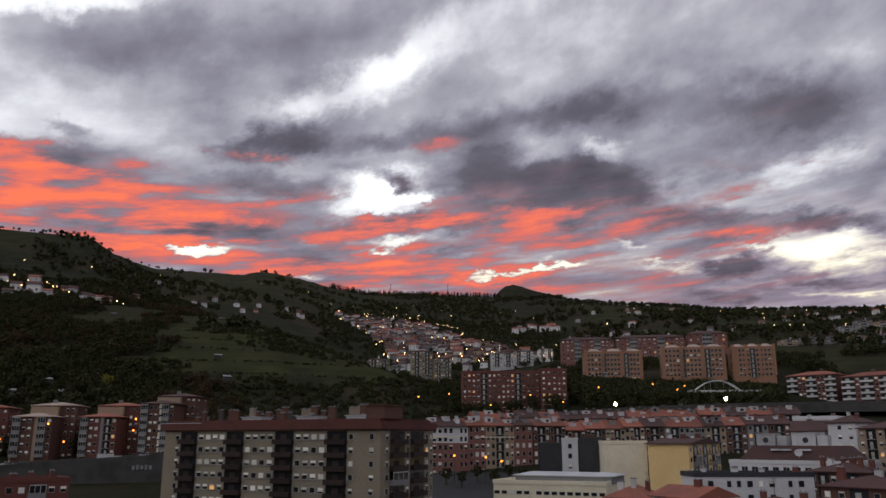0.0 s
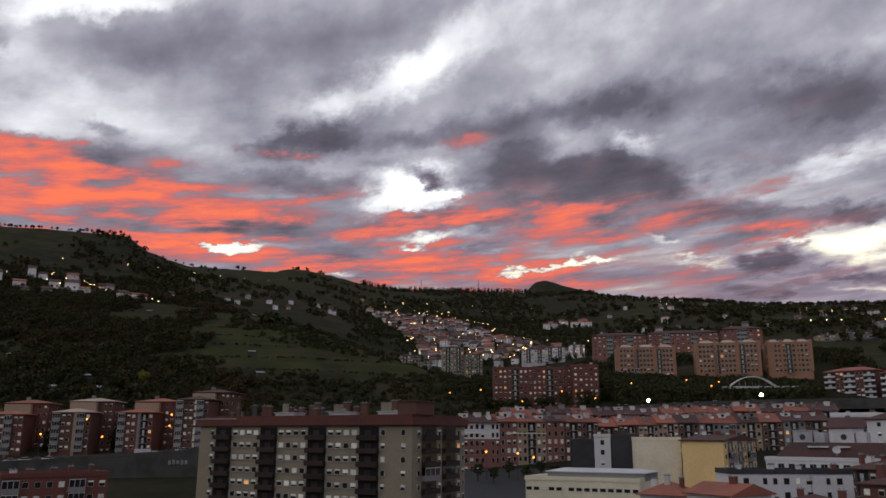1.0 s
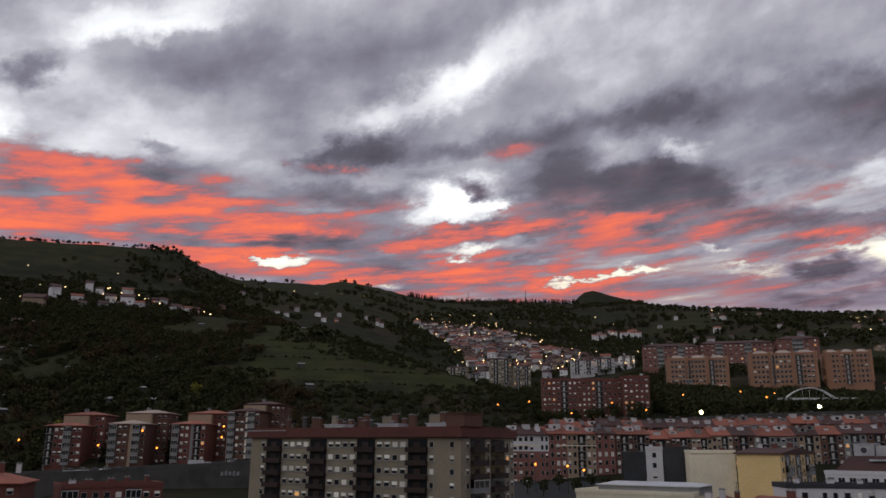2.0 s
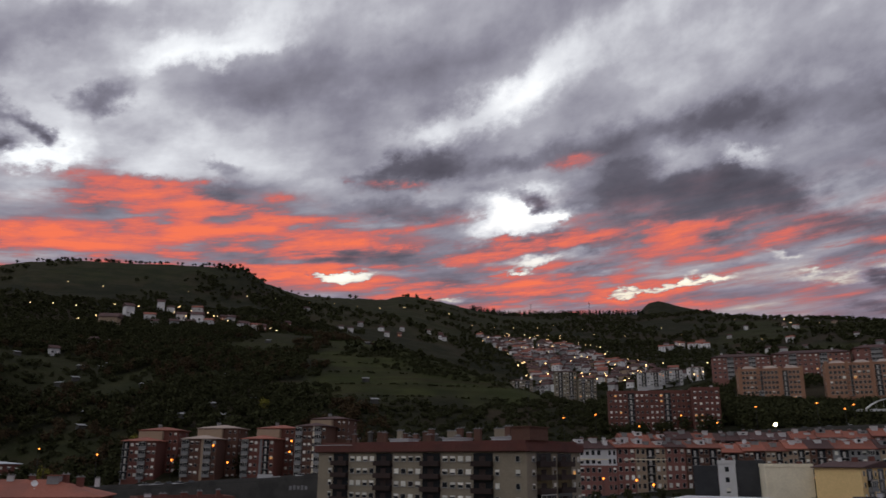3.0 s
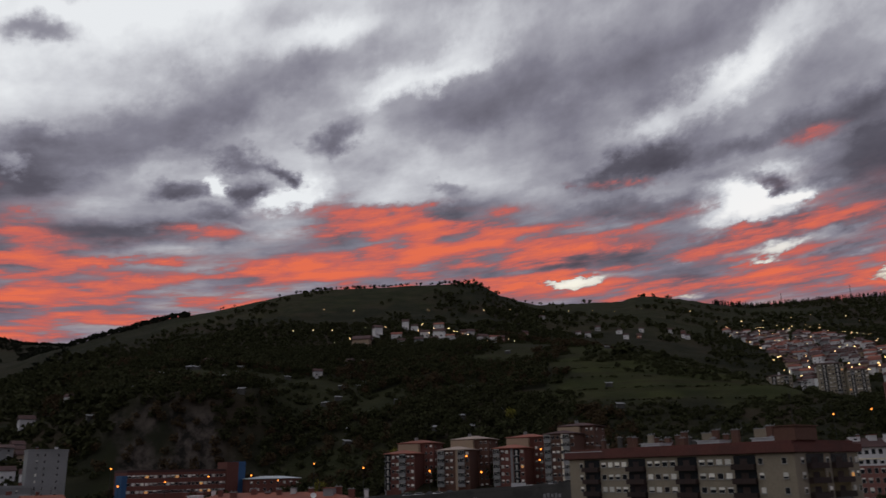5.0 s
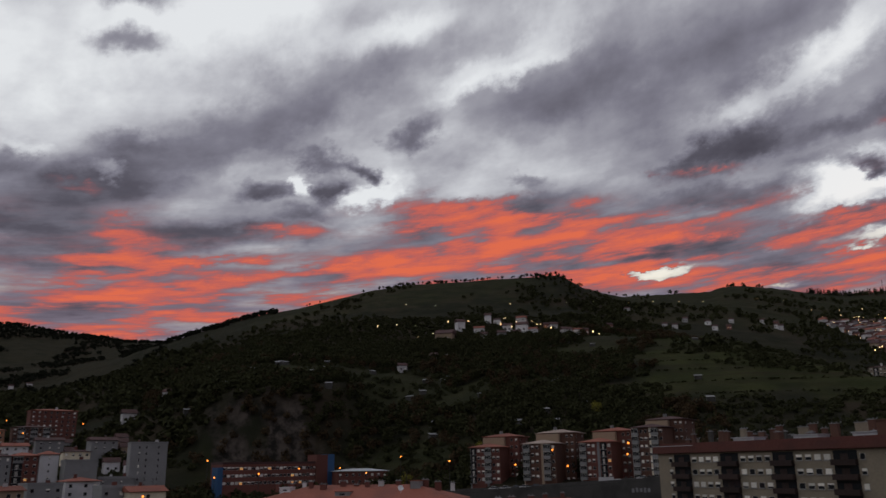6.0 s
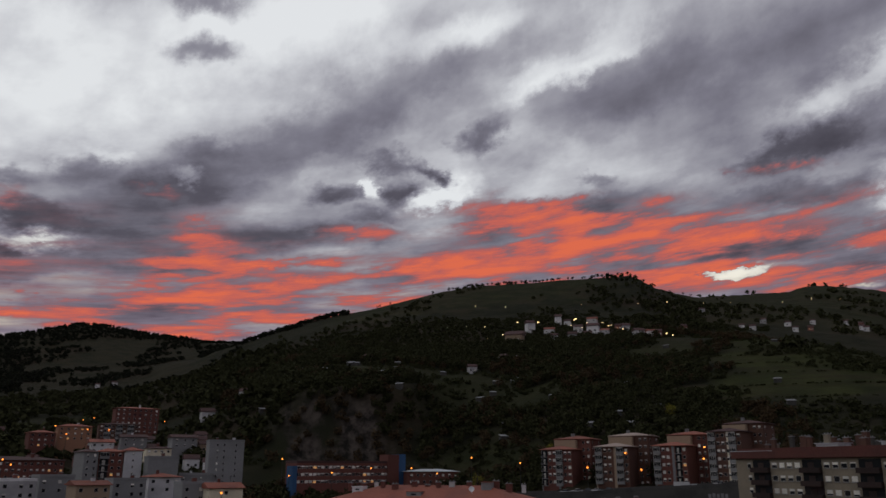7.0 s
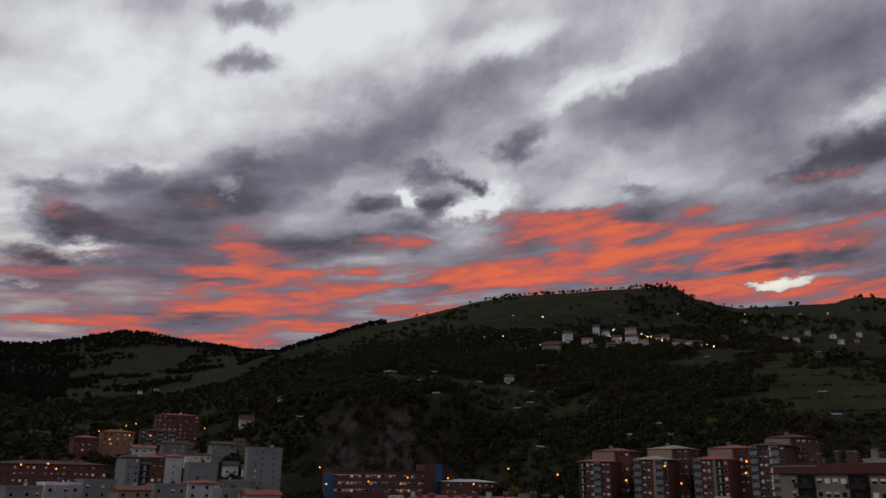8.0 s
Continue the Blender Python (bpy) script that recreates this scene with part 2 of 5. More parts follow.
# ---------------------------------------------------------------- materials
def material(name, colour, rough=0.85, metal=0.0, spots=(), scale=1.0, bump=0.0, per_object=0.0, per_island=0.0, glass=False, shine=0.3):
    """A worn surface: base colour, two scales of variation, relief. spots: (colour, weight) of the large blotches."""
    m = bpy.data.materials.new(name)
    m.use_nodes = True
    t = m.node_tree
    b = t.nodes["Principled BSDF"]
    p = t.nodes.new("ShaderNodeNewGeometry").outputs["Position"]
    big, small = grain(t, p, 0.16 * scale, 4.0), grain(t, p, 2.2 * scale, 5.0, 0.65)
    c = blend(t, ramp(t, small, 0.3, 0.7, 0.0, 0.38), colour, [v * 0.62 for v in colour])
    for tint, weight in spots:
        c = blend(t, calc(t, "MULTIPLY", ramp(t, big, 0.42, 0.68), weight), c, tint)
    if per_object:
        r = t.nodes.new("ShaderNodeObjectInfo").outputs["Random"]
        c = blend(t, 1.0, c, blend(t, r, [1 - per_object] * 3, [1 + per_object] * 3), "MULTIPLY")
    if per_island:
        r = t.nodes.new("ShaderNodeNewGeometry").outputs["Random Per Island"]
        c = blend(t, 1.0, c, blend(t, r, [1 - per_island] * 3, (1 + per_island, 1 + per_island * 0.85, 1 + per_island * 0.4)), "MULTIPLY")
    t.links.new(c, b.inputs["Base Color"])
    b.inputs["Specular IOR Level"].default_value = shine
    b.inputs["Metallic"].default_value = metal
    put(t, b.inputs["Roughness"], ramp(t, small, 0.2, 0.8, max(0.05, rough - 0.12), min(1.0, rough + 0.08)))
    if bump:
        n = t.nodes.new("ShaderNodeBump")
        n.inputs["Strength"].default_value, n.inputs["Distance"].default_value = bump, 0.1
        t.links.new(small, n.inputs["Height"])
        t.links.new(n.outputs[0], b.inputs["Normal"])
    if glass:
        b.inputs["IOR"].default_value = 1.5
    return m


def lamp_material(name, colour, strength):
    m = bpy.data.materials.new(name)
    m.use_nodes = True
    b = m.node_tree.nodes["Principled BSDF"]
    b.inputs["Base Color"].default_value = (*colour, 1)
    b.inputs["Emission Color"].default_value = (*colour, 1)
    b.inputs["Emission Strength"].default_value = strength
    return m


CONCRETE = material("grey_beige_render", (0.27, 0.228, 0.17), 0.9, spots=(((0.20, 0.172, 0.132), 0.6),), bump=0.2)
BRICK = material("dark_red_brick", (0.155, 0.060, 0.048), 0.9, spots=(((0.14, 0.05, 0.04), 0.6),), bump=0.3, per_object=0.12)
BRICK_BAND = material("weathered_red_brick_band", (0.125, 0.046, 0.038), 0.9, spots=(((0.08, 0.036, 0.032), 0.7),), bump=0.3)
BRICK_ORANGE = material("orange_brick", (0.36, 0.190, 0.120), 0.9, spots=(((0.29, 0.155, 0.10), 0.6),), bump=0.3)
BRICK_BROWN = material("brown_brick", (0.125, 0.062, 0.045), 0.9, spots=(((0.09, 0.05, 0.04), 0.6),), bump=0.3)
PINK = material("faded_red_stucco", (0.235, 0.105, 0.088), 0.9, spots=(((0.22, 0.10, 0.08), 0.5),), bump=0.15)
CREAM = material("cream_stucco", (0.80, 0.72, 0.55), 0.9, spots=(((0.56, 0.5, 0.38), 0.5),), bump=0.1)
YELLOW = material("ochre_stucco", (0.80, 0.57, 0.27), 0.9, spots=(((0.68, 0.48, 0.22), 0.5),), bump=0.1)
WHITE = material("off_white_stucco", (0.62, 0.615, 0.63), 0.9, spots=(((0.5, 0.49, 0.48), 0.6),), bump=0.1, per_object=0.16)
LIMEWASH = material("greyed_limewash", (0.64, 0.63, 0.64), 0.9, spots=(((0.40, 0.39, 0.40), 0.7),), bump=0.1, per_object=0.35)
SLATE = material("dark_grey_cladding", (0.035, 0.037, 0.042), 0.6, spots=(((0.055, 0.055, 0.06), 0.6),), bump=0.1)
GREY = material("mid_grey_render", (0.25, 0.25, 0.255), 0.9, spots=(((0.19, 0.19, 0.19), 0.6),), bump=0.15, per_object=0.1)
BEIGE = material("beige_stone", (0.36, 0.265, 0.19), 0.9, spots=(((0.34, 0.26, 0.18), 0.6),), bump=0.15)
TILE = material("terracotta_tiles", (0.27, 0.092, 0.062), 0.85, spots=(((0.17, 0.066, 0.05), 0.7),), bump=0.6, per_object=0.2)
TILE_DARK = material("weathered_brown_tiles", (0.085, 0.042, 0.039), 0.85, spots=(((0.06, 0.035, 0.034), 0.7),), bump=0.6, per_object=0.15)
TILE_GREY = material("lichened_grey_tiles", (0.40, 0.31, 0.26), 0.85, spots=(((0.2, 0.15, 0.13), 0.7),), bump=0.6, per_object=0.15)
SHEET = material("galvanised_sheet", (0.55, 0.58, 0.62), 0.45, 0.3, spots=(((0.42, 0.44, 0.46), 0.6),))
GLASS = material("dark_window_glass", (0.02, 0.022, 0.026), 0.12, glass=True, shine=0.5)
FRAME = material("white_window_frame", (0.48, 0.46, 0.43), 0.5, per_object=0.15)
BLIND = material("pale_roller_blind", (0.80, 0.77, 0.70), 0.7, per_object=0.3)
DARKMETAL = material("dark_metal", (0.05, 0.05, 0.05), 0.5, 0.6)
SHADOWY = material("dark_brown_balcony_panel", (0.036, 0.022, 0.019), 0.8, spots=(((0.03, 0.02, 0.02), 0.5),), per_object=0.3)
ASPHALT = material("asphalt", (0.035, 0.035, 0.037), 0.9, spots=(((0.025, 0.035, 0.036), 0.6),))
WALLGREY = material("stained_concrete", (0.075, 0.072, 0.068), 0.9, spots=(((0.04, 0.04, 0.038), 0.8),), bump=0.3)
BARK = material("bark", (0.06, 0.045, 0.035), 0.95, bump=0.4)
LEAF = material("dark_foliage", (0.043, 0.047, 0.024), 0.9, per_island=0.35, shine=0.03)
LEAF_BROWN = material("autumn_foliage", (0.066, 0.048, 0.030), 0.9, per_island=0.4, shine=0.03)
LEAF_YELLOW = material("yellowing_foliage", (0.17, 0.16, 0.035), 0.9, per_island=0.3, shine=0.03)
PINE = material("pine_foliage", (0.020, 0.023, 0.017), 0.9, per_island=0.4, shine=0.03)
BLUE = material("blue_panels", (0.035, 0.10, 0.22), 0.55)
PAINT = material("white_lacquer", (0.7, 0.7, 0.7), 0.3, per_object=0.4)
RUBBER = material("black_rubber", (0.02, 0.02, 0.02), 0.9)
SODIUM = lamp_material("sodium_lamp", (1.0, 0.27, 0.035), 3.6)
WARMLAMP = lamp_material("warm_lamp", (1.0, 0.60, 0.24), 10.0)
FLOOD = lamp_material("floodlight", (1.0, 0.82, 0.40), 16.0)
LITROOM = lamp_material("lit_room", (1.0, 0.46, 0.13), 0.5)
LITPALE = lamp_material("pale_lit_room", (1.0, 0.86, 0.62), 0.7)


# ---------------------------------------------------------------- the land
def value_noise(x, y, seed):
    xi, yi = np.floor(x), np.floor(y)
    fx, fy = x - xi, y - yi
    fx, fy = fx * fx * (3 - 2 * fx), fy * fy * (3 - 2 * fy)

    def h(a, b):
        s = np.sin(a * 127.1 + b * 311.7 + seed * 74.7) * 43758.5453
        return s - np.floor(s)
    return (h(xi, yi) * (1 - fx) + h(xi + 1, yi) * fx) * (1 - fy) + (h(xi, yi + 1) * (1 - fx) + h(xi + 1, yi + 1) * fx) * fy


def fbm(x, y, seed, octaves=4):
    total, size, norm = 0.0, 1.0, 0.0
    for k in range(octaves):
        total, norm = total + size * value_noise(x * 2 ** k, y * 2 ** k, seed + k), norm + size
        size *= 0.5
    return total / norm


def along(az, *pairs):
    """A smooth run of values over the bearing."""
    k = [p[0] for p in pairs]
    v = [p[1] for p in pairs]
    return np.interp(az, k, v)


AZ = np.concatenate((np.arange(-82, 44, 0.16), np.arange(44, 278, 2.0)))
RR = np.concatenate((np.array([0.5, 20.0, 60.0, 120.0]), np.exp(np.linspace(np.log(180), np.log(4700), 230))))


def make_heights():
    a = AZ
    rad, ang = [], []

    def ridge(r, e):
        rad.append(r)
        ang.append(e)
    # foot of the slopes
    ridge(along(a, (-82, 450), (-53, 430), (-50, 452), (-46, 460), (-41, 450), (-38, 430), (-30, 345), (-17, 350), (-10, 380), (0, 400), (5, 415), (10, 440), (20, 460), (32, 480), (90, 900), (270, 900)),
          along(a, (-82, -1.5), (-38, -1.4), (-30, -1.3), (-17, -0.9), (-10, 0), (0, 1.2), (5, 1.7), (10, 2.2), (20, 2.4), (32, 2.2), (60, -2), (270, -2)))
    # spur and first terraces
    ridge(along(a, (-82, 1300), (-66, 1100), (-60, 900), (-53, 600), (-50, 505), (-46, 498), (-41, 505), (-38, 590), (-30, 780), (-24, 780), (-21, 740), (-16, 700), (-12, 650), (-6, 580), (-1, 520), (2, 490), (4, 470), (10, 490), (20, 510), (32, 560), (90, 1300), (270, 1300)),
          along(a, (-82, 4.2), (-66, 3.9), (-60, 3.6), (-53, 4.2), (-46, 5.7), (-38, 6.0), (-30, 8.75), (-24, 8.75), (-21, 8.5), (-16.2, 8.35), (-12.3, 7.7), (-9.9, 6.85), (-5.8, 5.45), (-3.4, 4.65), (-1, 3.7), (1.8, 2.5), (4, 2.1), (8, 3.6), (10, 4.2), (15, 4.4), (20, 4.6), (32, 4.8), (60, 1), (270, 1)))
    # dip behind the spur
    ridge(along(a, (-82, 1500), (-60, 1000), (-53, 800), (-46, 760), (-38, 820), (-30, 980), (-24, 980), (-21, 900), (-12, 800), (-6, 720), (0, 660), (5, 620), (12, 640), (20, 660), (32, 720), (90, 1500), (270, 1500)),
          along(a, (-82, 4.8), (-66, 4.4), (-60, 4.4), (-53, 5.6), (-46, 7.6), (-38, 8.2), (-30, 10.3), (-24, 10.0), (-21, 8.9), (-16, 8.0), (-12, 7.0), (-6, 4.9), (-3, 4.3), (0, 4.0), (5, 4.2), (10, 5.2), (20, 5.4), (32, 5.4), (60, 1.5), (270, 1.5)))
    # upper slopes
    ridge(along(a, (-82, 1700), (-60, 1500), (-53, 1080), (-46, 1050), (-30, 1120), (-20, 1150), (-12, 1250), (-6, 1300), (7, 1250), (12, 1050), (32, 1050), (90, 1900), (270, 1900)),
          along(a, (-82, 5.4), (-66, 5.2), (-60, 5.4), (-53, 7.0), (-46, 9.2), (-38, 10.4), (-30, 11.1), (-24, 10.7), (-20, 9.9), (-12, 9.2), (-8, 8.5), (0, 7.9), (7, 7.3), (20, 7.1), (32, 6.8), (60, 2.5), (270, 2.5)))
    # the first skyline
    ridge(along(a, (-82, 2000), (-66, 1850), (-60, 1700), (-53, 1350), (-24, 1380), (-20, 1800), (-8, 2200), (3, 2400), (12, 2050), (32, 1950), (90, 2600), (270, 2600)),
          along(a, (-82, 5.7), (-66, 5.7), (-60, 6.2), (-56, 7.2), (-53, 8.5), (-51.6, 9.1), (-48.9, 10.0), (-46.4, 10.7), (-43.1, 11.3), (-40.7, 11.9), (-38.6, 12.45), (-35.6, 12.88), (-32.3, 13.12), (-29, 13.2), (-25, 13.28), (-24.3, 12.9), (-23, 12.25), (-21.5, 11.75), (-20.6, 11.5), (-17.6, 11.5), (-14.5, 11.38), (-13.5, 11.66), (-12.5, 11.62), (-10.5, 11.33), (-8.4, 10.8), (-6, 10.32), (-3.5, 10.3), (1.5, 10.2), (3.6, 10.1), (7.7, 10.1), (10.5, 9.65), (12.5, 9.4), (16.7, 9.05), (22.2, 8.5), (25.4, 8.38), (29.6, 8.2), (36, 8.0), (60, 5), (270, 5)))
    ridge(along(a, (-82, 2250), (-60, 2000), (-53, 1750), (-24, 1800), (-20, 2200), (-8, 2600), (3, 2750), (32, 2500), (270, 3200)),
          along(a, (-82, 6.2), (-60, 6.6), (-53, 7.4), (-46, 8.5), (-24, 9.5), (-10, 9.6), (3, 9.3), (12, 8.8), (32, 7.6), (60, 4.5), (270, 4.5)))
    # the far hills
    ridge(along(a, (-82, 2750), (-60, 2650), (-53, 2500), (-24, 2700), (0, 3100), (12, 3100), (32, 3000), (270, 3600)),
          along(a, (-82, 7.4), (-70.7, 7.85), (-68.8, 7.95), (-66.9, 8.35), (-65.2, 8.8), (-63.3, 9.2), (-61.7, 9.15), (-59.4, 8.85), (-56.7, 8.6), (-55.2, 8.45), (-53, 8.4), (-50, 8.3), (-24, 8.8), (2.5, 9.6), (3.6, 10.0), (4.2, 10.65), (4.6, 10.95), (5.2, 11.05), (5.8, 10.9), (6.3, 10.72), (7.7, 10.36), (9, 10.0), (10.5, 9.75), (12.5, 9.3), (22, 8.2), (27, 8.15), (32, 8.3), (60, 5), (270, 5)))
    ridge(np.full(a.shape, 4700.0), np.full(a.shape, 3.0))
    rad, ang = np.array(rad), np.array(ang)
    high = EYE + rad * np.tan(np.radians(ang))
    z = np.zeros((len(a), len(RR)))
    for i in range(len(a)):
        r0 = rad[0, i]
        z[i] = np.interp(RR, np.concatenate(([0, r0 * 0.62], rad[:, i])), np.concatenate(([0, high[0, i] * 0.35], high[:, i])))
    k = np.exp(-0.5 * (np.arange(-5, 6) / 2.0) ** 2)
    k /= k.sum()
    pad = np.pad(z, ((0, 0), (5, 5)), mode="edge")
    soft = sum(k[j] * pad[:, j:j + len(RR)] for j in range(11))
    soft = np.where(RR[None, :] > 170, np.maximum(soft, z - 1.5), soft)
    ar = np.radians(a)[:, None]
    x, y = RR[None, :] * np.sin(ar), RR[None, :] * np.cos(ar)
    reach = np.clip((RR - 300) / 500, 0, 1)[None, :]
    lump = (fbm(x / 130, y / 130, 3) - 0.5) * 12 + (fbm(x / 28, y / 28, 9, 3) - 0.5) * 3.5
    # terraces on the spur and a rough quarry face
    t = np.exp(-((a[:, None] + 14) / 9) ** 4) * np.exp(-((RR[None, :] - 600) / 170) ** 4)
    lump = lump * (1 - 0.7 * t) + t * 1.1 * (np.abs(((soft / 5.5 + fbm(x / 60, y / 60, 5)) % 1.0) - 0.5) * 4 - 1)
    q = np.exp(-((a[:, None] + 45.3) / 5.0) ** 4) * np.exp(-((RR[None, :] - 480) / 42) ** 4)
    lump = lump + q * (fbm(x / 14, y / 60, 21) - 0.5) * 26
    return soft + lump * reach * np.where(RR > 1200, 0.6, 1.0)[None, :]


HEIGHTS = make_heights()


def height_at(az, r):
    """Height of the ground at a bearing (degrees) and distance; arrays welcome."""
    i = np.clip(np.searchsorted(AZ, az) - 1, 0, len(AZ) - 2)
    j = np.clip(np.searchsorted(RR, r) - 1, 0, len(RR) - 2)
    u = np.clip((az - AZ[i]) / (AZ[i + 1] - AZ[i]), 0, 1)
    v = np.clip((r - RR[j]) / (RR[j + 1] - RR[j]), 0, 1)
    return (HEIGHTS[i, j] * (1 - u) + HEIGHTS[i + 1, j] * u) * (1 - v) + (HEIGHTS[i, j + 1] * (1 - u) + HEIGHTS[i + 1, j + 1] * u) * v


def at(az, r):
    return r * math.sin(radians(az)), r * math.cos(radians(az))


def step(v, lo, hi):
    t = np.clip((v - lo) / (hi - lo), 0, 1)
    return t * t * (3 - 2 * t)


def land_cover(a, r, x, y):
    """What grows where: pasture, bracken and bare rock, 0 to 1."""
    n, m = fbm(x / 90, y / 90, 33), fbm(x / 22, y / 22, 41)
    j = (n - 0.5) * 2 + (m - 0.5)
    spur = step(a + 6 * j, -21, -17.5) * step(a, 1.0, -2.5) * step(r + 50 * j, along(a, (-20, 480), (-8, 490), (-4, 525), (0, 560)), along(a, (-20, 510), (-8, 515), (-4, 545), (0, 580))) * step(r, 800, 760)
    down = step(a + 4 * j, -50, -45) * step(a + 3 * j, -26.0, -29.0) * step(r + 90 * j, 1120, 1220) * step(r, 1750, 1650) * 0.42
    upland = step(a, -24, -20) * step(r + 160 * j, 1040, 1250) * step(a + 8 * j, 0, -6) * 0.38
    meadow = step(a, 8, 10) * step(n, 0.50, 0.42) * step(r, 500, 560) * 0.6
    south = step(a, -53, -56) * step(r, 1250, 1450) * 0.08
    terrace = step(a, -53, -48) * step(a, -19, -22) * step(n, 0.44, 0.38) * step(r, 1000, 940) * 0.45
    grass = np.clip(np.maximum.reduce([spur, down, upland, meadow, south, terrace]) * (0.30 + 1.2 * m), 0, 1)
    bracken = np.clip(step(n + 0.3 * (m - 0.5), 0.52, 0.60) * 0.8 + 0.3 * step(a, -53, -58) * step(r, 900, 1500), 0, 1)
    rock = step(a + 7 * j, -51.0, -49.2) * step(a + 7 * j, -39.8, -41.6) * step(r + 30 * j, 446, 462) * step(r + 40 * j, 514, 494) * step(m, 0.42, 0.56)
    return grass, bracken, rock


def ground_material():
    m = bpy.data.materials.new("hillside_turf")
    m.use_nodes = True
    t = m.node_tree
    b = t.nodes["Principled BSDF"]
    p = t.nodes.new("ShaderNodeNewGeometry").outputs["Position"]
    n2, n3 = grain(t, p, 0.035, 5.0, 0.6), grain(t, p, 0.4, 5.0, 0.7)
    lines = grain(t, vcalc(t, "MULTIPLY", p, (0.012, 0.012, 0.28)), 1.0, 4.0, 0.6)

    def cover(name):
        n = t.nodes.new("ShaderNodeAttribute")
        n.attribute_name = name
        return n.outputs["Fac"]

    c = blend(t, ramp(t, n2, 0.36, 0.64), (0.0195, 0.0205, 0.0130), (0.031, 0.030, 0.0180))
    c = blend(t, calc(t, "MULTIPLY", cover("bracken"), ramp(t, n2, 0.30, 0.60, 0.35, 1.0)), c, (0.048, 0.036, 0.025))
    turf = blend(t, ramp(t, n2, 0.38, 0.62), (0.031, 0.037, 0.0135), (0.047, 0.051, 0.0195))
    turf = blend(t, ramp(t, lines, 0.50, 0.62, 0.0, 0.65), turf, (0.038, 0.030, 0.019))
    c = blend(t, cover("grass"), c, turf)
    c = blend(t, ramp(t, n3, 0.40, 0.75, 0.0, 0.45), c, (0.019, 0.021, 0.012))
    face = blend(t, ramp(t, grain(t, vcalc(t, "MULTIPLY", p, (0.16, 0.16, 0.05)), 1.0, 6.0, 0.65), 0.35, 0.65), (0.085, 0.070, 0.060), (0.016, 0.015, 0.013))
    c = blend(t, cover("rock"), c, face)
    t.links.new(c, b.inputs["Base Color"])
    b.inputs["Roughness"].default_value = 0.95
    b.inputs["Specular IOR Level"].default_value = 0.03
    n = t.nodes.new("ShaderNodeBump")
    n.inputs["Strength"].default_value, n.inputs["Distance"].default_value = 0.6, 1.5
    t.links.new(n3, n.inputs["Height"])
    t.links.new(n.outputs[0], b.inputs["Normal"])
    return m


def make_ground():
    na, nr = len(AZ), len(RR)
    ar = np.radians(AZ)[:, None]
    x, y = RR * np.sin(ar), RR * np.cos(ar)
    co = np.stack((x, y, HEIGHTS), -1).reshape(-1, 3)
    i, j = np.meshgrid(np.arange(na), np.arange(nr - 1), indexing="ij")
    i2 = (i + 1) % na
    faces = np.stack((i * nr + j, i * nr + j + 1, i2 * nr + j + 1, i2 * nr + j), -1).reshape(-1, 4)
    me = bpy.data.meshes.new("ground")
    me.from_pydata(co.tolist(), [], faces.tolist())
    me.polygons.foreach_set("use_smooth", [True] * len(me.polygons))
    for name, values in zip(("grass", "bracken", "rock"), land_cover(AZ[:, None] + 0 * x, RR[None, :] + 0 * x, x, y)):
        me.attributes.new(name, "FLOAT", "POINT").data.foreach_set("value", values.astype(np.float32).ravel())
    me.materials.append(ground_material())
    tagged(new("ground", me), "dark green grass and scrub hillsides round a valley", "ground", kind="structure")


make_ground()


# ---------------------------------------------------------------- building blocks
def part(name, bm, mats, parent, label="", kind=""):
    """Link a bmesh as one mesh object under a thing or a part."""
    me = bpy.data.meshes.new(name)
    bm.to_mesh(me)
    bm.free()
    return hang(name, me, mats, parent, label, kind)


def hang(name, me, mats, parent, label="", kind=""):
    if not me.materials:
        for m in mats if isinstance(mats, (list, tuple)) else [mats]:
            me.materials.append(m)
    ob = new(name, me)
    ob.parent = parent
    return tagged(ob, label, kind=kind)


def thing(name, m, label, category, group=""):
    ob = new(name)
    ob.empty_display_size = 0.5
    ob.matrix_basis = m
    return tagged(ob, label, category, group)


def box(bm, x0, x1, y0, y1, z0, z1, slot=0, taper=0.0):
    v = [bm.verts.new(p) for p in ((x0, y0, z0), (x1, y0, z0), (x1, y1, z0), (x0, y1, z0),
                                   (x0 + taper, y0 + taper, z1), (x1 - taper, y0 + taper, z1), (x1 - taper, y1 - taper, z1), (x0 + taper, y1 - taper, z1))]
    for q in ((3, 2, 1, 0), (4, 5, 6, 7), (0, 1, 5, 4), (1, 2, 6, 5), (2, 3, 7, 6), (3, 0, 4, 7)):
        bm.faces.new([v[k] for k in q]).material_index = slot
    return v


def tube(bm, a, b, r0, r1, sides=6, slot=0):
    a, b = Vector(a), Vector(b)
    turn = (b - a).to_track_quat("Z", "Y").to_matrix()
    rings = []
    for p, r in ((a, r0), (b, r1)):
        rings.append([bm.verts.new(p + turn @ Vector((r * math.cos(k * 2 * math.pi / sides), r * math.sin(k * 2 * math.pi / sides), 0))) for k in range(sides)])
    for k in range(sides):
        bm.faces.new((rings[0][k], rings[0][(k + 1) % sides], rings[1][(k + 1) % sides], rings[1][k])).material_index = slot
    bm.faces.new(rings[1]).material_index = slot
    bm.faces.new(rings[0][::-1]).material_index = slot


def bulb(bm, p, r, slot=0):
    made = bmesh.ops.create_icosphere(bm, subdivisions=1, radius=r, matrix=Matrix.Translation(p))
    for v in made["verts"]:
        for f in v.link_faces:
            f.material_index = slot


MESHES = {}


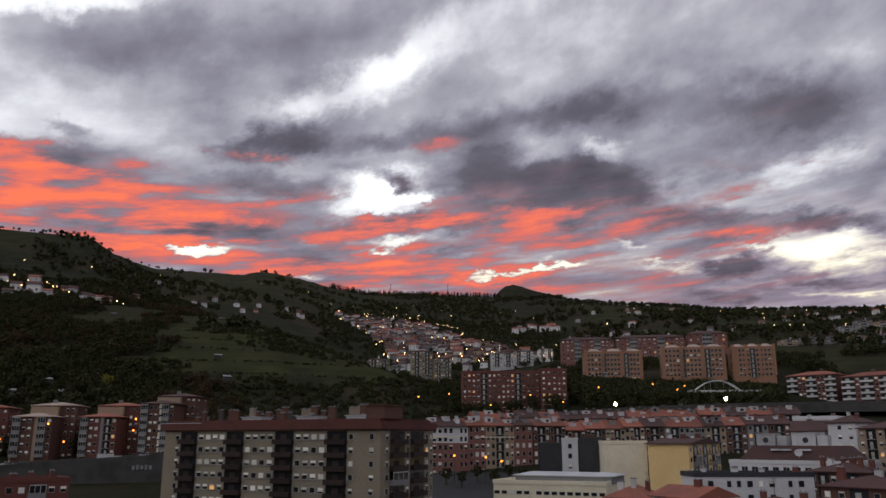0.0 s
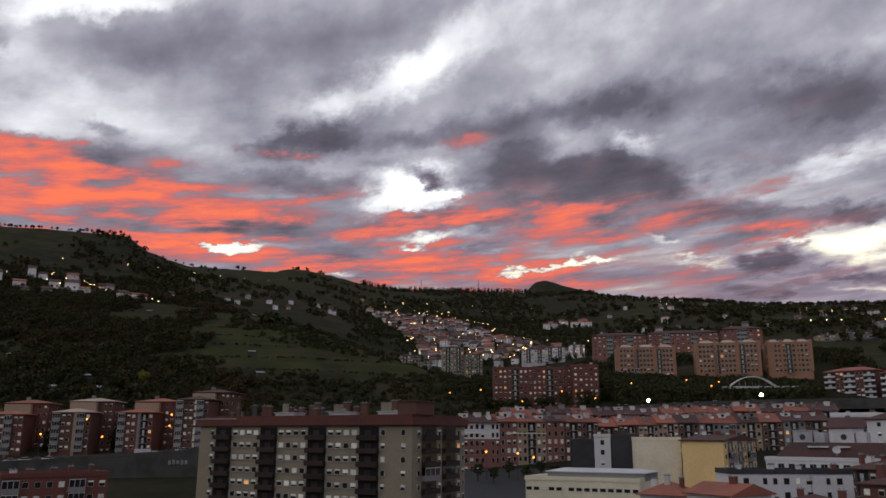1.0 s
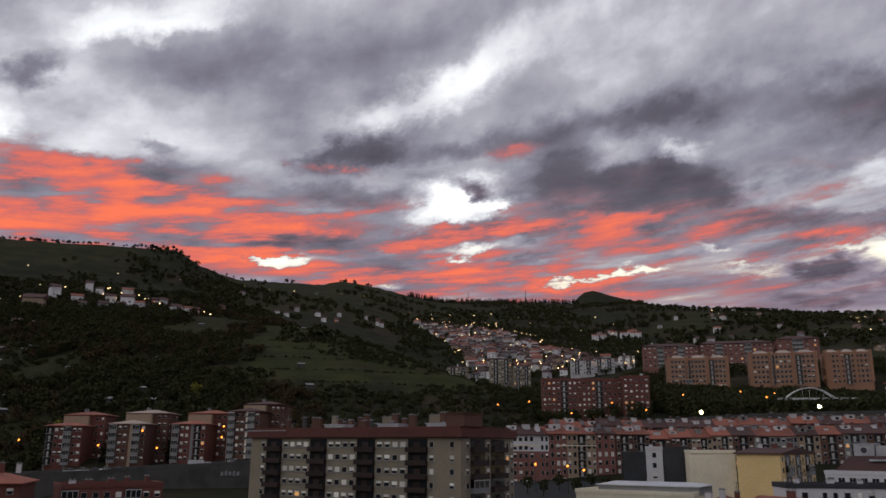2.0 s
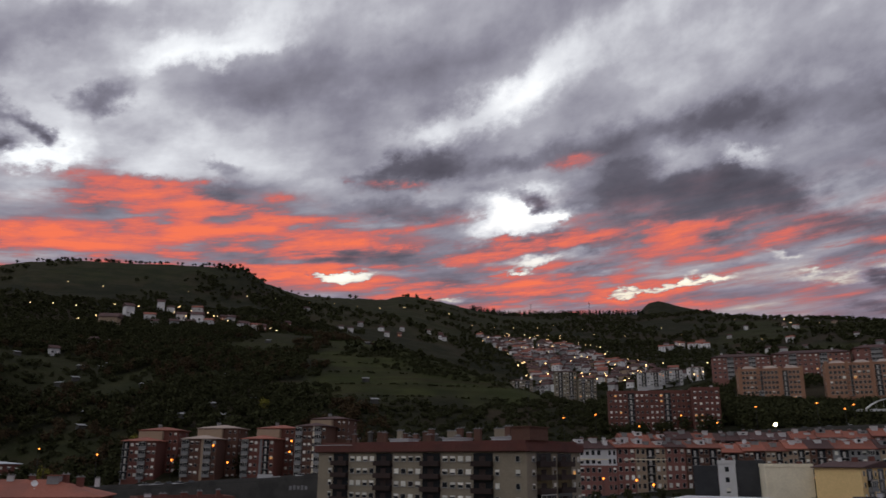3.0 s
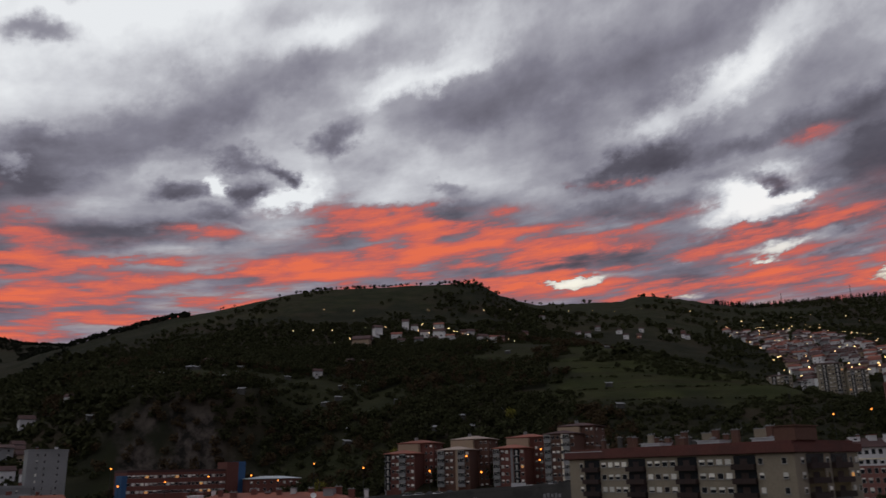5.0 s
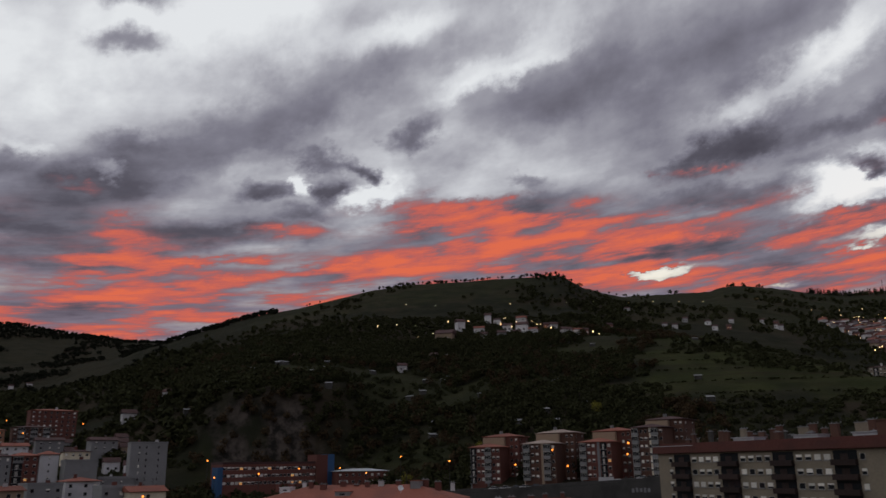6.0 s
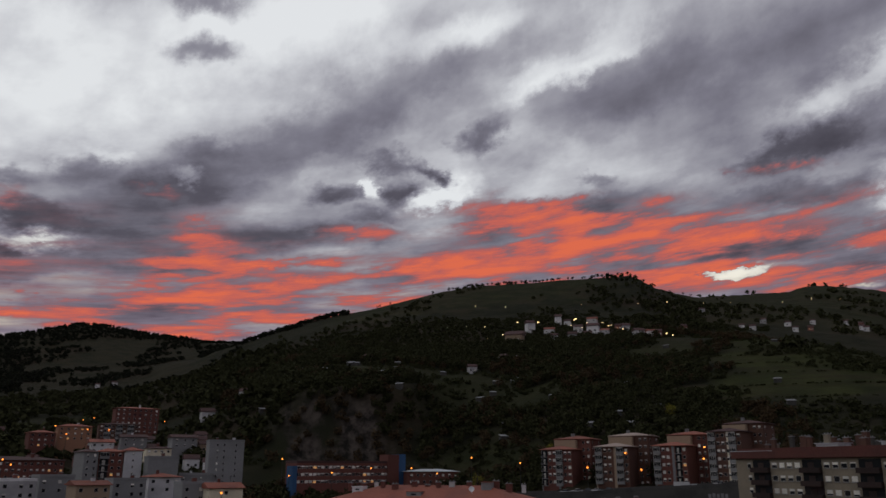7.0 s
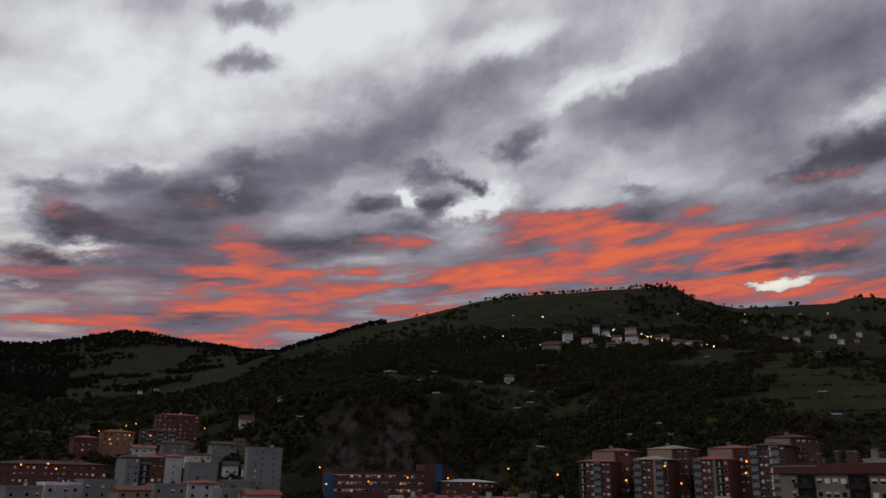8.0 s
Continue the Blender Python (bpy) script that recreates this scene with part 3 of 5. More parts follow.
def window_mesh(w, h, look_no):
    """A framed two-light window; look_no 0..4: blind from up to down, 5: lit."""
    key = ("window", round(w, 2), round(h, 2), look_no)
    if key not in MESHES:
        bm = bmesh.new()
        t = 0.055 * w ** 0.5
        drop = (0.0, 0.22, 0.45, 0.7, 0.97, 0.3)[look_no]
        split = w > 1.55
        xs = (-w / 2, -w / 2 + t, -t / 2, t / 2, w / 2 - t, w / 2) if split else (-w / 2, -w / 2 + t, w / 2 - t, w / 2)
        zs = (0, t, t + (h - 2 * t) * (1 - drop) + 0.001, h - t, h)
        grid = [[bm.verts.new((x, -0.09, z)) for x in xs] for z in zs]
        for r in range(4):
            for c in range(len(xs) - 1):
                f = bm.faces.new((grid[r][c], grid[r][c + 1], grid[r + 1][c + 1], grid[r + 1][c]))
                f.material_index = (1 if r == 1 else 2) if r in (1, 2) and c in ((1, 3) if split else (1,)) else 0
        bmesh.ops.inset_individual(bm, faces=[f for f in bm.faces if f.material_index == 1], thickness=0.004, depth=-0.06)
        rim = bmesh.ops.extrude_edge_only(bm, edges=[e for e in bm.edges if e.is_boundary])
        for v in rim["geom"]:
            if isinstance(v, bmesh.types.BMVert):
                v.co.y = 0.02
        me = bpy.data.meshes.new("window")
        bm.to_mesh(me)
        bm.free()
        for m in (FRAME, (LITROOM if look_no == 5 else GLASS), BLIND):
            me.materials.append(m)
        MESHES[key] = me
    return MESHES[key]


def sill_mesh(w):
    key = ("sill", round(w, 2))
    if key not in MESHES:
        bm = bmesh.new()
        box(bm, -w / 2 - 0.12, w / 2 + 0.12, -0.2, 0.02, -0.12, -0.005)
        me = bpy.data.meshes.new("sill")
        bm.to_mesh(me)
        bm.free()
        MESHES[key] = me
    return MESHES[key]


def balcony_mesh(w, h, out, style):
    """A balcony bay: flat dark sheet for the recess's shade, door and slab."""
    key = ("balcony", round(w, 2), round(h, 2), out, style == "solid")
    if key not in MESHES:
        bm = bmesh.new()
        # no real recess: its shade is this dark glass sheet on the wall
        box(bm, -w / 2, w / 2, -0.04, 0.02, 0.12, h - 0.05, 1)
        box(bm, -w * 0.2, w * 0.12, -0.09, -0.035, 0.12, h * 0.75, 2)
        box(bm, -w / 2 - 0.1, w / 2 + 0.1, -out, 0.02, -0.08, 0.121, 0)
        me = bpy.data.meshes.new("balcony")
        bm.to_mesh(me)
        bm.free()
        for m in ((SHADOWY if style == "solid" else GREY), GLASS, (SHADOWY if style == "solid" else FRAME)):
            me.materials.append(m)
        MESHES[key] = me
    return MESHES[key]


def railing_mesh(w, h, out, style):
    """The front of a balcony: solid or white parapet, bars, or glazing to the ceiling."""
    key = ("railing", round(w, 2), round(h, 2), out, style)
    if key not in MESHES:
        bm = bmesh.new()
        if style == "bars":
            box(bm, -w / 2 - 0.1, w / 2 + 0.1, -out, -out + 0.05, 1.0, 1.08, 0)
            n = max(4, int(w / 0.3))
            for k in range(n + 1):
                x = -w / 2 + w * k / n
                box(bm, x - 0.02, x + 0.02, -out + 0.01, -out + 0.04, 0.12, 1.001, 0)
        else:
            box(bm, -w / 2 - 0.1, w / 2 + 0.1, -out, -out + 0.1, 0.12, 1.05, 0)
            for s in (-1, 1):
                box(bm, s * w / 2 - 0.05, s * w / 2 + 0.05, -out + 0.09, -0.04, 0.12, 1.05, 0)
        if style == "glazed":
            for k in range(4):
                x = -w / 2 + w * k / 3
                box(bm, x - 0.06, x + 0.06, -out + 0.005, -out + 0.095, 1.04, h - 0.3, 1)
            box(bm, -w / 2, w / 2, -out, -out + 0.1, h - 0.35, h - 0.15, 1)
            box(bm, -w / 2, w / 2, -out + 0.03, -out + 0.06, 1.04, h - 0.34, 2)
        me = bpy.data.meshes.new("railing")
        bm.to_mesh(me)
        bm.free()
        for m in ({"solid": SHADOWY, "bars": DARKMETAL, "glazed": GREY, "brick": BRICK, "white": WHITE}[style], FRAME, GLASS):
            me.materials.append(m)
        MESHES[key] = me
    return MESHES[key]


WIDTHS = {"w": 1.0, "n": 0.8, ".": 0.6, "-": 1.6, "B": 1.5, "L": 2.6, "G": 1.5, "R": 1.4, "|": 0.25, "S": 1.0}
rng = random.Random(7)


def facade(parent, spec, length, storeys, first, storey, origin, turn, win=(1.25, 1.3), style="solid", blinds=0.6, lit=0.02, stripe=None, out=1.1, sills=False):
    """Windows and balconies along one wall, bay by bay. origin: its left foot; turn: degrees about z."""
    total = sum(WIDTHS[c] for c in spec)
    run = 0.0
    base = pose(*origin, 0, 0, turn)
    for c in spec:
        bay = length * WIDTHS[c] / total
        mid = run + bay / 2
        run += bay
        if c in ".-|":
            continue
        if c == "S":
            continue
        for s in range(storeys):
            z = first + s * storey
            if c in "wn":
                pick = rng.random()
                no = 5 if pick < lit else (0 if rng.random() > blinds else rng.choice((1, 2, 2, 3, 4)))
                ob = hang("window", window_mesh(min(win[0] * (1 if c == "w" else 0.75), bay * 0.8), win[1], no), None, parent)
                ob.matrix_basis = base @ pose(mid, -0.002, z + 0.95)
                if sills:
                    hang("sill", sill_mesh(min(win[0] * (1 if c == "w" else 0.75), bay * 0.8)), GREY, ob)
            else:
                kind = {"B": style, "L": style, "G": "glazed", "R": "bars"}[c]
                if kind not in ("glazed", "white") and rng.random() < 0.08:
                    kind = "glazed"
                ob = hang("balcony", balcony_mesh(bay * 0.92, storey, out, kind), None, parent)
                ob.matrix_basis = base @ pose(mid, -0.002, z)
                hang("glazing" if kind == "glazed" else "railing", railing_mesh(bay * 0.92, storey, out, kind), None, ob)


def hip_roof(bm, x0, x1, y0, y1, z, rise, over=0.6, slot=0, ridge=0.5):
    """A hipped tile roof with eaves of some thickness; ridge 1 makes gables."""
    x0, x1, y0, y1 = x0 - over, x1 + over, y0 - over, y1 + over
    ym, run = (y0 + y1) / 2, min((x1 - x0) / 2 - 0.2, (y1 - y0) / 2) * (1 - ridge) * 2 if ridge < 1 else 0
    run = min(run, (x1 - x0) / 2 - 0.1)
    low = [bm.verts.new(p) for p in ((x0, y0, z - 0.22), (x1, y0, z - 0.22), (x1, y1, z - 0.22), (x0, y1, z - 0.22))]
    eave = [bm.verts.new(p) for p in ((x0, y0, z), (x1, y0, z), (x1, y1, z), (x0, y1, z))]
    top = [bm.verts.new(p) for p in ((x0 + run, ym, z + rise), (x1 - run, ym, z + rise))]
    for f in ((low[3], low[2], low[1], low[0]), (eave[0], eave[1], top[1], top[0]), (eave[2], eave[3], top[0], top[1]), (eave[1], eave[2], top[1]), (eave[3], eave[0], top[0])):
        bm.faces.new(f).material_index = slot
    for k in range(4):
        bm.faces.new((low[k], low[(k + 1) % 4], eave[(k + 1) % 4], eave[k])).material_index = slot


def plan(az1, d1, az2, d2):
    """Left and right front corners by bearing and distance: corner, length, turn of the front."""
    (x1, y1), (x2, y2) = at(az1, d1), at(az2, d2)
    return (x1, y1), math.hypot(x2 - x1, y2 - y1), math.degrees(math.atan2(y2 - y1, x2 - x1))


def chimney(parent, x, y, z, w=1.0, h=1.8, mat=None, pots=2):
    bm = bmesh.new()
    box(bm, x - w / 2, x + w / 2, y - 0.4, y + 0.4, z - 0.6, z + h, 0)
    box(bm, x - w / 2 - 0.12, x + w / 2 + 0.12, y - 0.52, y + 0.52, z + h, z + h + 0.15, 1)
    for k in range(pots):
        tube(bm, (x - w / 3 + k * w * 0.6, y, z + h + 0.15), (x - w / 3 + k * w * 0.6, y, z + h + 0.45), 0.13, 0.11, 6, 1)
    return part("chimney", bm, [mat or BRICK, GREY], parent)


def dish(parent, x, y, z, r=0.6):
    bm = bmesh.new()
    rings = []
    for k in range(4):
        a = k / 3
        rings.append([bm.verts.new((r * a * math.cos(j * math.pi / 5), -0.25 * (a * a) * r, r * a * math.sin(j * math.pi / 5))) for j in range(10)] if k else [bm.verts.new((0, 0, 0))])
    for j in range(10):
        bm.faces.new((rings[0][0], rings[1][j], rings[1][(j + 1) % 10]))
        for k in (1, 2):
            bm.faces.new((rings[k][j], rings[k + 1][j], rings[k + 1][(j + 1) % 10], rings[k][(j + 1) % 10]))
    tube(bm, (0, 0.05, -r - 0.5), (0, 0.02, 0), 0.05, 0.05, 5)
    tube(bm, (0, 0, 0), (0, -r * 0.7, 0.1), 0.02, 0.02, 4)
    ob = part("satellite_dish", bm, PAINT, parent, "white satellite dish")
    ob.matrix_basis = pose(x, y, z + r + 0.5, -25, 0, 25)
    return ob


def mast(parent, x, y, z, h):
    bm = bmesh.new()
    tube(bm, (x, y, z - 0.3), (x, y, z + h), 0.05, 0.03, 5)
    for k in range(5):
        box(bm, x - 0.5 + k * 0.06, x + 0.5 - k * 0.06, y - 0.02, y + 0.02, z + h - 0.15 - k * 0.28, z + h - 0.11 - k * 0.28)
    return part("antenna", bm, DARKMETAL, parent)


def apartment(name, label, front, depth, z0, z1, spec, side_spec="", storeys=0, storey=2.9, wall=None, roof="flat", roof_mat=None, rise=3.0, band=None, ground=0.0,
              style="solid", win=(1.25, 1.3), blinds=0.6, lit=0.02, left_spec="", chimneys=2, group="", category="apartment building", out=1.1, top_gap=0.35, dormers=0, sills=False):
    """A block of flats: walls, bays of windows and balconies, roof, chimneys."""
    (x, y), length, turn = plan(*front)
    b = thing(name, pose(x, y, z0, 0, 0, turn), label, category, group)
    h = z1 - z0
    bm = bmesh.new()
    box(bm, 0, length, 0, depth, -12, h)
    bmesh.ops.bevel(bm, geom=bm.edges[:], offset=0.06, segments=1, affect="EDGES")
    part("wall", bm, wall or CONCRETE, b)
    storeys = storeys or int(h / storey)
    first = h - top_gap - storeys * storey
    facade(b, spec, length, storeys, first, storey, (0, 0, 0), 0, win, style, blinds, lit, out=out, sills=sills)
    if side_spec:
        facade(b, side_spec, depth, storeys, first, storey, (length, 0, 0), 90, win, style, blinds, lit, out=out, sills=sills)
    if left_spec:
        facade(b, left_spec, depth, storeys, first, storey, (0, depth, 0), -90, win, style, blinds, lit, out=out, sills=sills)
    bm = bmesh.new()
    if roof == "flat":
        for x0, x1, y0, y1 in ((-0.15, length + 0.15, -0.15, 0.25), (-0.15, length + 0.15, depth - 0.25, depth + 0.15), (-0.15, 0.25, 0.25, depth - 0.25), (length - 0.25, length + 0.15, 0.25, depth - 0.25)):
            box(bm, x0, x1, y0, y1, h - 0.1, h + 0.9)
        box(bm, 0.2, length - 0.2, 0.2, depth - 0.2, h, h + 0.12)
        part("parapet", bm, band or wall or CONCRETE, b)
    else:
        hip_roof(bm, 0, length, 0, depth, h, rise, 0.7, 0, {"hip": 0.5, "gable": 1, "low": 0.3}[roof])
        part("roof", bm, roof_mat or TILE, b)
        for k in range(dormers):
            dx = length * (k + 0.5 + rng.uniform(-0.2, 0.2)) / dormers
            dw, dh, dy = rng.uniform(1.3, 3.8), rng.uniform(1.0, 2.0), rng.uniform(0.10, 0.34) * depth
            dz = h + rise * dy / (depth / 2)
            bm = bmesh.new()
            box(bm, dx - dw / 2, dx + dw / 2, dy, dy + 3.2, dz - 0.6, dz + dh, 0)
            if dw > 2.6:
                box(bm, dx - dw * 0.18, dx + dw * 0.18, dy - 0.04, dy + 0.02, dz + 0.45, dz + dh - 0.4, 1)
            box(bm, dx - dw / 2 - 0.15, dx + dw / 2 + 0.15, dy - 0.2, dy + 3.4, dz + dh, dz + dh + 0.14, rng.choice((0, 0, 2)))
            part("dormer", bm, [rng.choice((WHITE, WHITE, GREY)), GLASS, TILE], b)
    for k in range(chimneys):
        cx, cy = length * (k + rng.uniform(0.3, 0.7)) / chimneys, depth * rng.uniform(0.35, 0.6)
        chimney(b, cx, cy, h + (0.3 if roof == "flat" else rise * 0.7), rng.uniform(0.8, 1.6), rng.uniform(1.0, 2.0), BRICK if rng.random() < 0.6 else WHITE)
    if category == "house" and roof != "flat":
        mast(b, length * rng.uniform(0.2, 0.8), depth * 0.5, h + rise * 0.9, rng.uniform(2.0, 4.0))
    return b, length, depth, h


# ---------------------------------------------------------------- the grey slab block
def grey_block():
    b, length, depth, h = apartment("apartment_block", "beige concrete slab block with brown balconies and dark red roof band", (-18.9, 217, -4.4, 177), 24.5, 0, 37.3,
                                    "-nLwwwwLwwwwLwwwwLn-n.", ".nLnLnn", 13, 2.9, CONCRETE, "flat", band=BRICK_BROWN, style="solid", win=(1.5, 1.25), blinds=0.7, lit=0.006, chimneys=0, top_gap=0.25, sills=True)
    bm = bmesh.new()
    box(bm, -0.7, length + 0.7, -0.9, depth + 0.7, h + 0.05, h + 1.7)
    box(bm, 0.5, length - 0.5, 0.5, depth - 0.5, h + 1.7, h + 2.4)
    part("roof_band", bm, BRICK_BAND, b, "dark red brick roof band")
    # roof huts, sheet covers, chimneys and masts
    for k, (u, w, t, v) in enumerate(((0.10, 2.2, 1.2, .3), (0.22, 2.5, 3.2, .35), (0.29, 4.0, 2.8, .5), (0.34, 2.0, 3.4, .3), (0.45, 3.5, 3.0, .4), (0.50, 2.0, 3.6, .3), (0.56, 4.0, 3.2, .45), (0.61, 2.2, 3.8, .4), (0.72, 2.6, 3.4, .3), (0.77, 4.4, 3.6, .5), (0.83, 2.0, 4.0, .4))):
        chimney(b, u * length, depth * v, h + 2.4, w * 0.7, t * 0.85, BRICK_BROWN if k % 3 else CONCRETE, 3)
    bm = bmesh.new()
    box(bm, length * 0.925, length * 1.0, 1.5, 9.5, h + 2.4, h + 5.2)
    box(bm, length * 0.915, length * 1.005, 1.2, 9.8, h + 5.2, h + 5.4)
    part("lift_house", bm, BRICK_BROWN, b)
    for u in (0.40, 0.66, 0.88):
        bm = bmesh.new()
        box(bm, u * length - 3.4, u * length + 2.6, 3, 7, h + 2.4, h + 3.1)
        box(bm, u * length - 3.6, u * length + 2.8, 2.6, 7.4, h + 3.1, h + 3.25)
        part("skylight", bm, SHEET, b, "pale sheet-metal roof cover")
    bm = bmesh.new()
    box(bm, -0.75, length * 0.2, -0.95, -0.8, h + 1.7, h + 1.82)
    part("coping", bm, SHEET, b)
    mast(b, length * 0.965, 5, h + 5.4, 7)
    for u in (0.2, 0.33, 0.46, 0.58, 0.7, 0.8):
        mast(b, length * u, 6 + 8 * u, h + 2.4, 3.0 + 2.5 * rng.random())
    for k in range(26):
        u = 0.08 + 0.82 * k / 26 + rng.uniform(-0.01, 0.01)
        chimney(b, u * length, rng.uniform(2.5, 20), h + 2.4, rng.uniform(0.6, 1.5), rng.uniform(0.6, 2.8), rng.choice((BRICK_BROWN, BRICK_BROWN, WALLGREY)), 2)


grey_block()


# ---------------------------------------------------------------- the four towers above the motorway
def tower(az1, az2, d, top, wall, roof_mat, label, spec, lit=0.02, wall2=None, rear_h=4.6):
    """A stepped tower of flats: lower front wing, taller rear wing, hipped roofs."""
    (x, y), length, turn = plan(az1, d + 4, az2 - 0.5, d - 2)
    z0, z1 = EYE + d * math.tan(radians(-1.3)), EYE + d * math.tan(radians(top))
    b = thing("tower_block", pose(x, y, z0, 0, 0, turn), label, "apartment building", "towers above the motorway")
    h = z1 - z0
    w = length * 0.74
    for n, (x0, x1, y0, y1, hh) in (("front_wing", (0, w, 0, 12, h - rear_h)), ("rear_wing", (length * 0.12, length, 12.02, 26, h))):
        bm = bmesh.new()
        box(bm, x0, x1, y0, y1, -8, hh)
        bmesh.ops.bevel(bm, geom=bm.edges[:], offset=0.08, segments=1, affect="EDGES")
        part(n, bm, wall, b)
        bm = bmesh.new()
        hip_roof(bm, x0, x1, y0, y1, hh, 1.5, 0.8)
        part("roof", bm, roof_mat, b)
    # pale vertical strips of plaster
    bm = bmesh.new()
    box(bm, w * 0.55, w * 0.63, -0.06, 0.5, -8, h - rear_h - 0.1)
    box(bm, -0.06, 0.5, -0.04, 11.9 if wall2 else 0.4, -8, h - rear_h - 0.1)
    part("plaster_strip", bm, wall2 or GREY, b)
    bm = bmesh.new()
    box(bm, length * 0.13, w * 0.9, 9.5, 12.0, h - rear_h + 0.3, h - 0.6)
    part("stair_head", bm, BEIGE, b)
    n = int((h - rear_h) / 2.9)
    facade(b, spec, w, n, h - rear_h - 0.3 - n * 2.9, 2.9, (0, 0, 0), 0, (1.2, 1.3), "bars", 0.7, lit)
    facade(b, "w.w", 14, 7, h - 0.3 - 7 * 2.9, 2.9, (length, 12, 0), 90, (1.1, 1.2), "bars", 0.6, 0.01)
    facade(b, "ww", length - w - 0.5, 7, h - 0.3 - 7 * 2.9, 2.9, (w + 0.3, 12, 0), 0, (1.0, 1.2), "bars", 0.6, 0.01)
    chimney(b, length * 0.45, 18, h + 1.0, 1.4, 1.2, GREY)
    mast(b, length * 0.5, 16, h + 1.2, 3)


tower(-31.7, -28.4, 345, 2.05, BRICK, TILE, "dark red brick tower with white glazed balconies, tiled hip roof", "RwwGww")
tower(-28.0, -24.5, 338, 2.25, BRICK_BROWN, TILE_GREY, "brown brick tower with grey plaster strips, weathered tiled roof", "GwwSGw", wall2=BEIGE)
tower(-24.1, -20.7, 334, 2.3, BRICK, TILE, "dark brick tower with glazed bays and red tiled roof", "GwwSRw")
tower(-20.5, -17.2, 330, 3.0, BRICK_BROWN, TILE_DARK, "pale plastered and brick tower with top storey set back", "GwwnGw", wall2=CREAM, rear_h=3.4)

# ---------------------------------------------------------------- across the valley
apartment("brick_block", "long dark red brick apartment block with rows of lit windows", (1.4, 436, 6.9, 440), 14, 48, 71.0, "wwwwBwwwwwwBwwww", "", 7, 2.9, BRICK, "flat", win=(1.2, 1.3), lit=0.05, chimneys=5, style="bars")
apartment("brick_block", "dark red brick apartment block joined to a longer one", (7.0, 434, 8.8, 436), 14, 48, 72.0, "wwwnw", "www", 7, 2.9, BRICK, "flat", win=(1.3, 1.3), lit=0.06, chimneys=2, style="bars")
for az1, az2, d, top, bot in ((10.1, 14.1, 476, 6.0, 4.2), (15.4, 19.6, 482, 6.15, 4.3), (20.0, 22.7, 490, 6.05, 4.6)):
    b, length, depth, h = apartment("orange_block", "orange brick apartment block with recessed bays and pale roof tops", (az1, d, az2, d + 4), 16, EYE + d * math.tan(radians(bot)), EYE + d * math.tan(radians(top)),
                                    "nwwwwBwwwwwBwwwn" if az2 - az1 > 3 else "-wwwBwwwwn", "", 6, 2.75, BRICK_ORANGE, "flat", win=(1.5, 1.6), lit=0.03, blinds=0.12, chimneys=0, style="bars", group="orange brick blocks", left_spec="w.w")
    for k in range(3):
        bm = bmesh.new()
        u = (0.06, 0.40, 0.72)[k] * length
        hip_roof(bm, u, u + length * 0.23, 0.3, 10, h + 0.95, 2.0, 0.3, 0, 0.7)
        part("roof", bm, TILE_GREY, b)
    for k in range(4):
        bm = bmesh.new()
        u = (0.0, 0.295, 0.625, 0.955)[k] * length
        box(bm, u, u + 1.5, -0.6, 3.0, -3, h + 2.0)
        part("stair_tower", bm, BRICK_ORANGE, b)
for az1, az2, d, top, spec in ((8.5, 12.2, 560, 6.95, "wwwBwwwBwww"), (12.3, 17.0, 566, 7.0, "wwwBwwwwBwwww"), (17.2, 19.8, 572, 7.15, "wwBww")):
    apartment("red_block", "reddish brick apartment row with white window bays and tiled roof", (az1, d, az2, d + 3), 14, EYE + d * math.tan(radians(5.2)), EYE + d * math.tan(radians(top)), spec, "", 5, 2.9, PINK, "hip", TILE_DARK, 2.6,
              win=(1.4, 1.3), lit=0.03, chimneys=2, style="glazed", group="red brick rows")
apartment("banded_block", "apartment block with white balcony bands and red brick", (23.3, 480, 26.2, 470), 16, 52, 69.3, "LwwLwwL", "", 5, 2.9, BRICK, "hip", TILE, 2.4, style="white", win=(1.5, 1.4), chimneys=1, left_spec="ww")
apartment("banded_block", "pale apartment block with white balcony bands, brick flank", (26.5, 462, 30.5, 450), 16, 50, 66.8, "LwLwLwL", "", 5, 2.9, BRICK, "hip", TILE, 2.4, style="white", win=(1.5, 1.4), chimneys=1, left_spec="ww")

# the old street of tall houses
for az1, az2, d1, d2, top, wall, rm, spec, lb in (
        (-0.8, 1.75, 292, 296, 0.95, PINK, TILE_DARK, "wwwwSnn", "faded red house with white top storey and corner strip"),
        (1.78, 3.0, 296, 299, 1.02, PINK, TILE, "www", "faded red stucco house under a tiled roof"),
        (3.02, 5.0, 299, 304, 1.02, BEIGE, TILE, "nwBwn", "beige stone house with glazed centre bay"),
        (5.02, 6.3, 304, 308, 1.04, PINK, TILE_DARK, "www", "dull red stucco house with tiled roof"),
        (6.35, 8.6, 308, 316, 1.0, BRICK_BROWN, TILE, "wBwwBw", "brown house with long iron balconies")):
    apartment("town_house", lb, (az1, d1, az2, d2), 13, 20, EYE + d1 * math.tan(radians(top)), spec, "", 7, 2.95, wall, "gable", rm, 2.8, win=(1.25, 1.7), lit=0.006, blinds=0.45, chimneys=2, style="bars", group="street of tall town houses", category="house", dormers=3)
(cx, cy), cl, ct = plan(-0.8, 292, 1.75, 296)
attic = thing("attic_storey", pose(cx, cy, EYE + 4.9, 0, 0, ct), "white rendered top storeys of the corner town house", "house storey")
bm = bmesh.new()
box(bm, -0.03, cl + 0.01, -0.035, 0.4, -5.9, 0.0)
part("render_coat", bm, WHITE, attic)
bm = bmesh.new()
(cx, cy), cl, ct = plan(-0.8, 291.9, 5.0, 303.8)
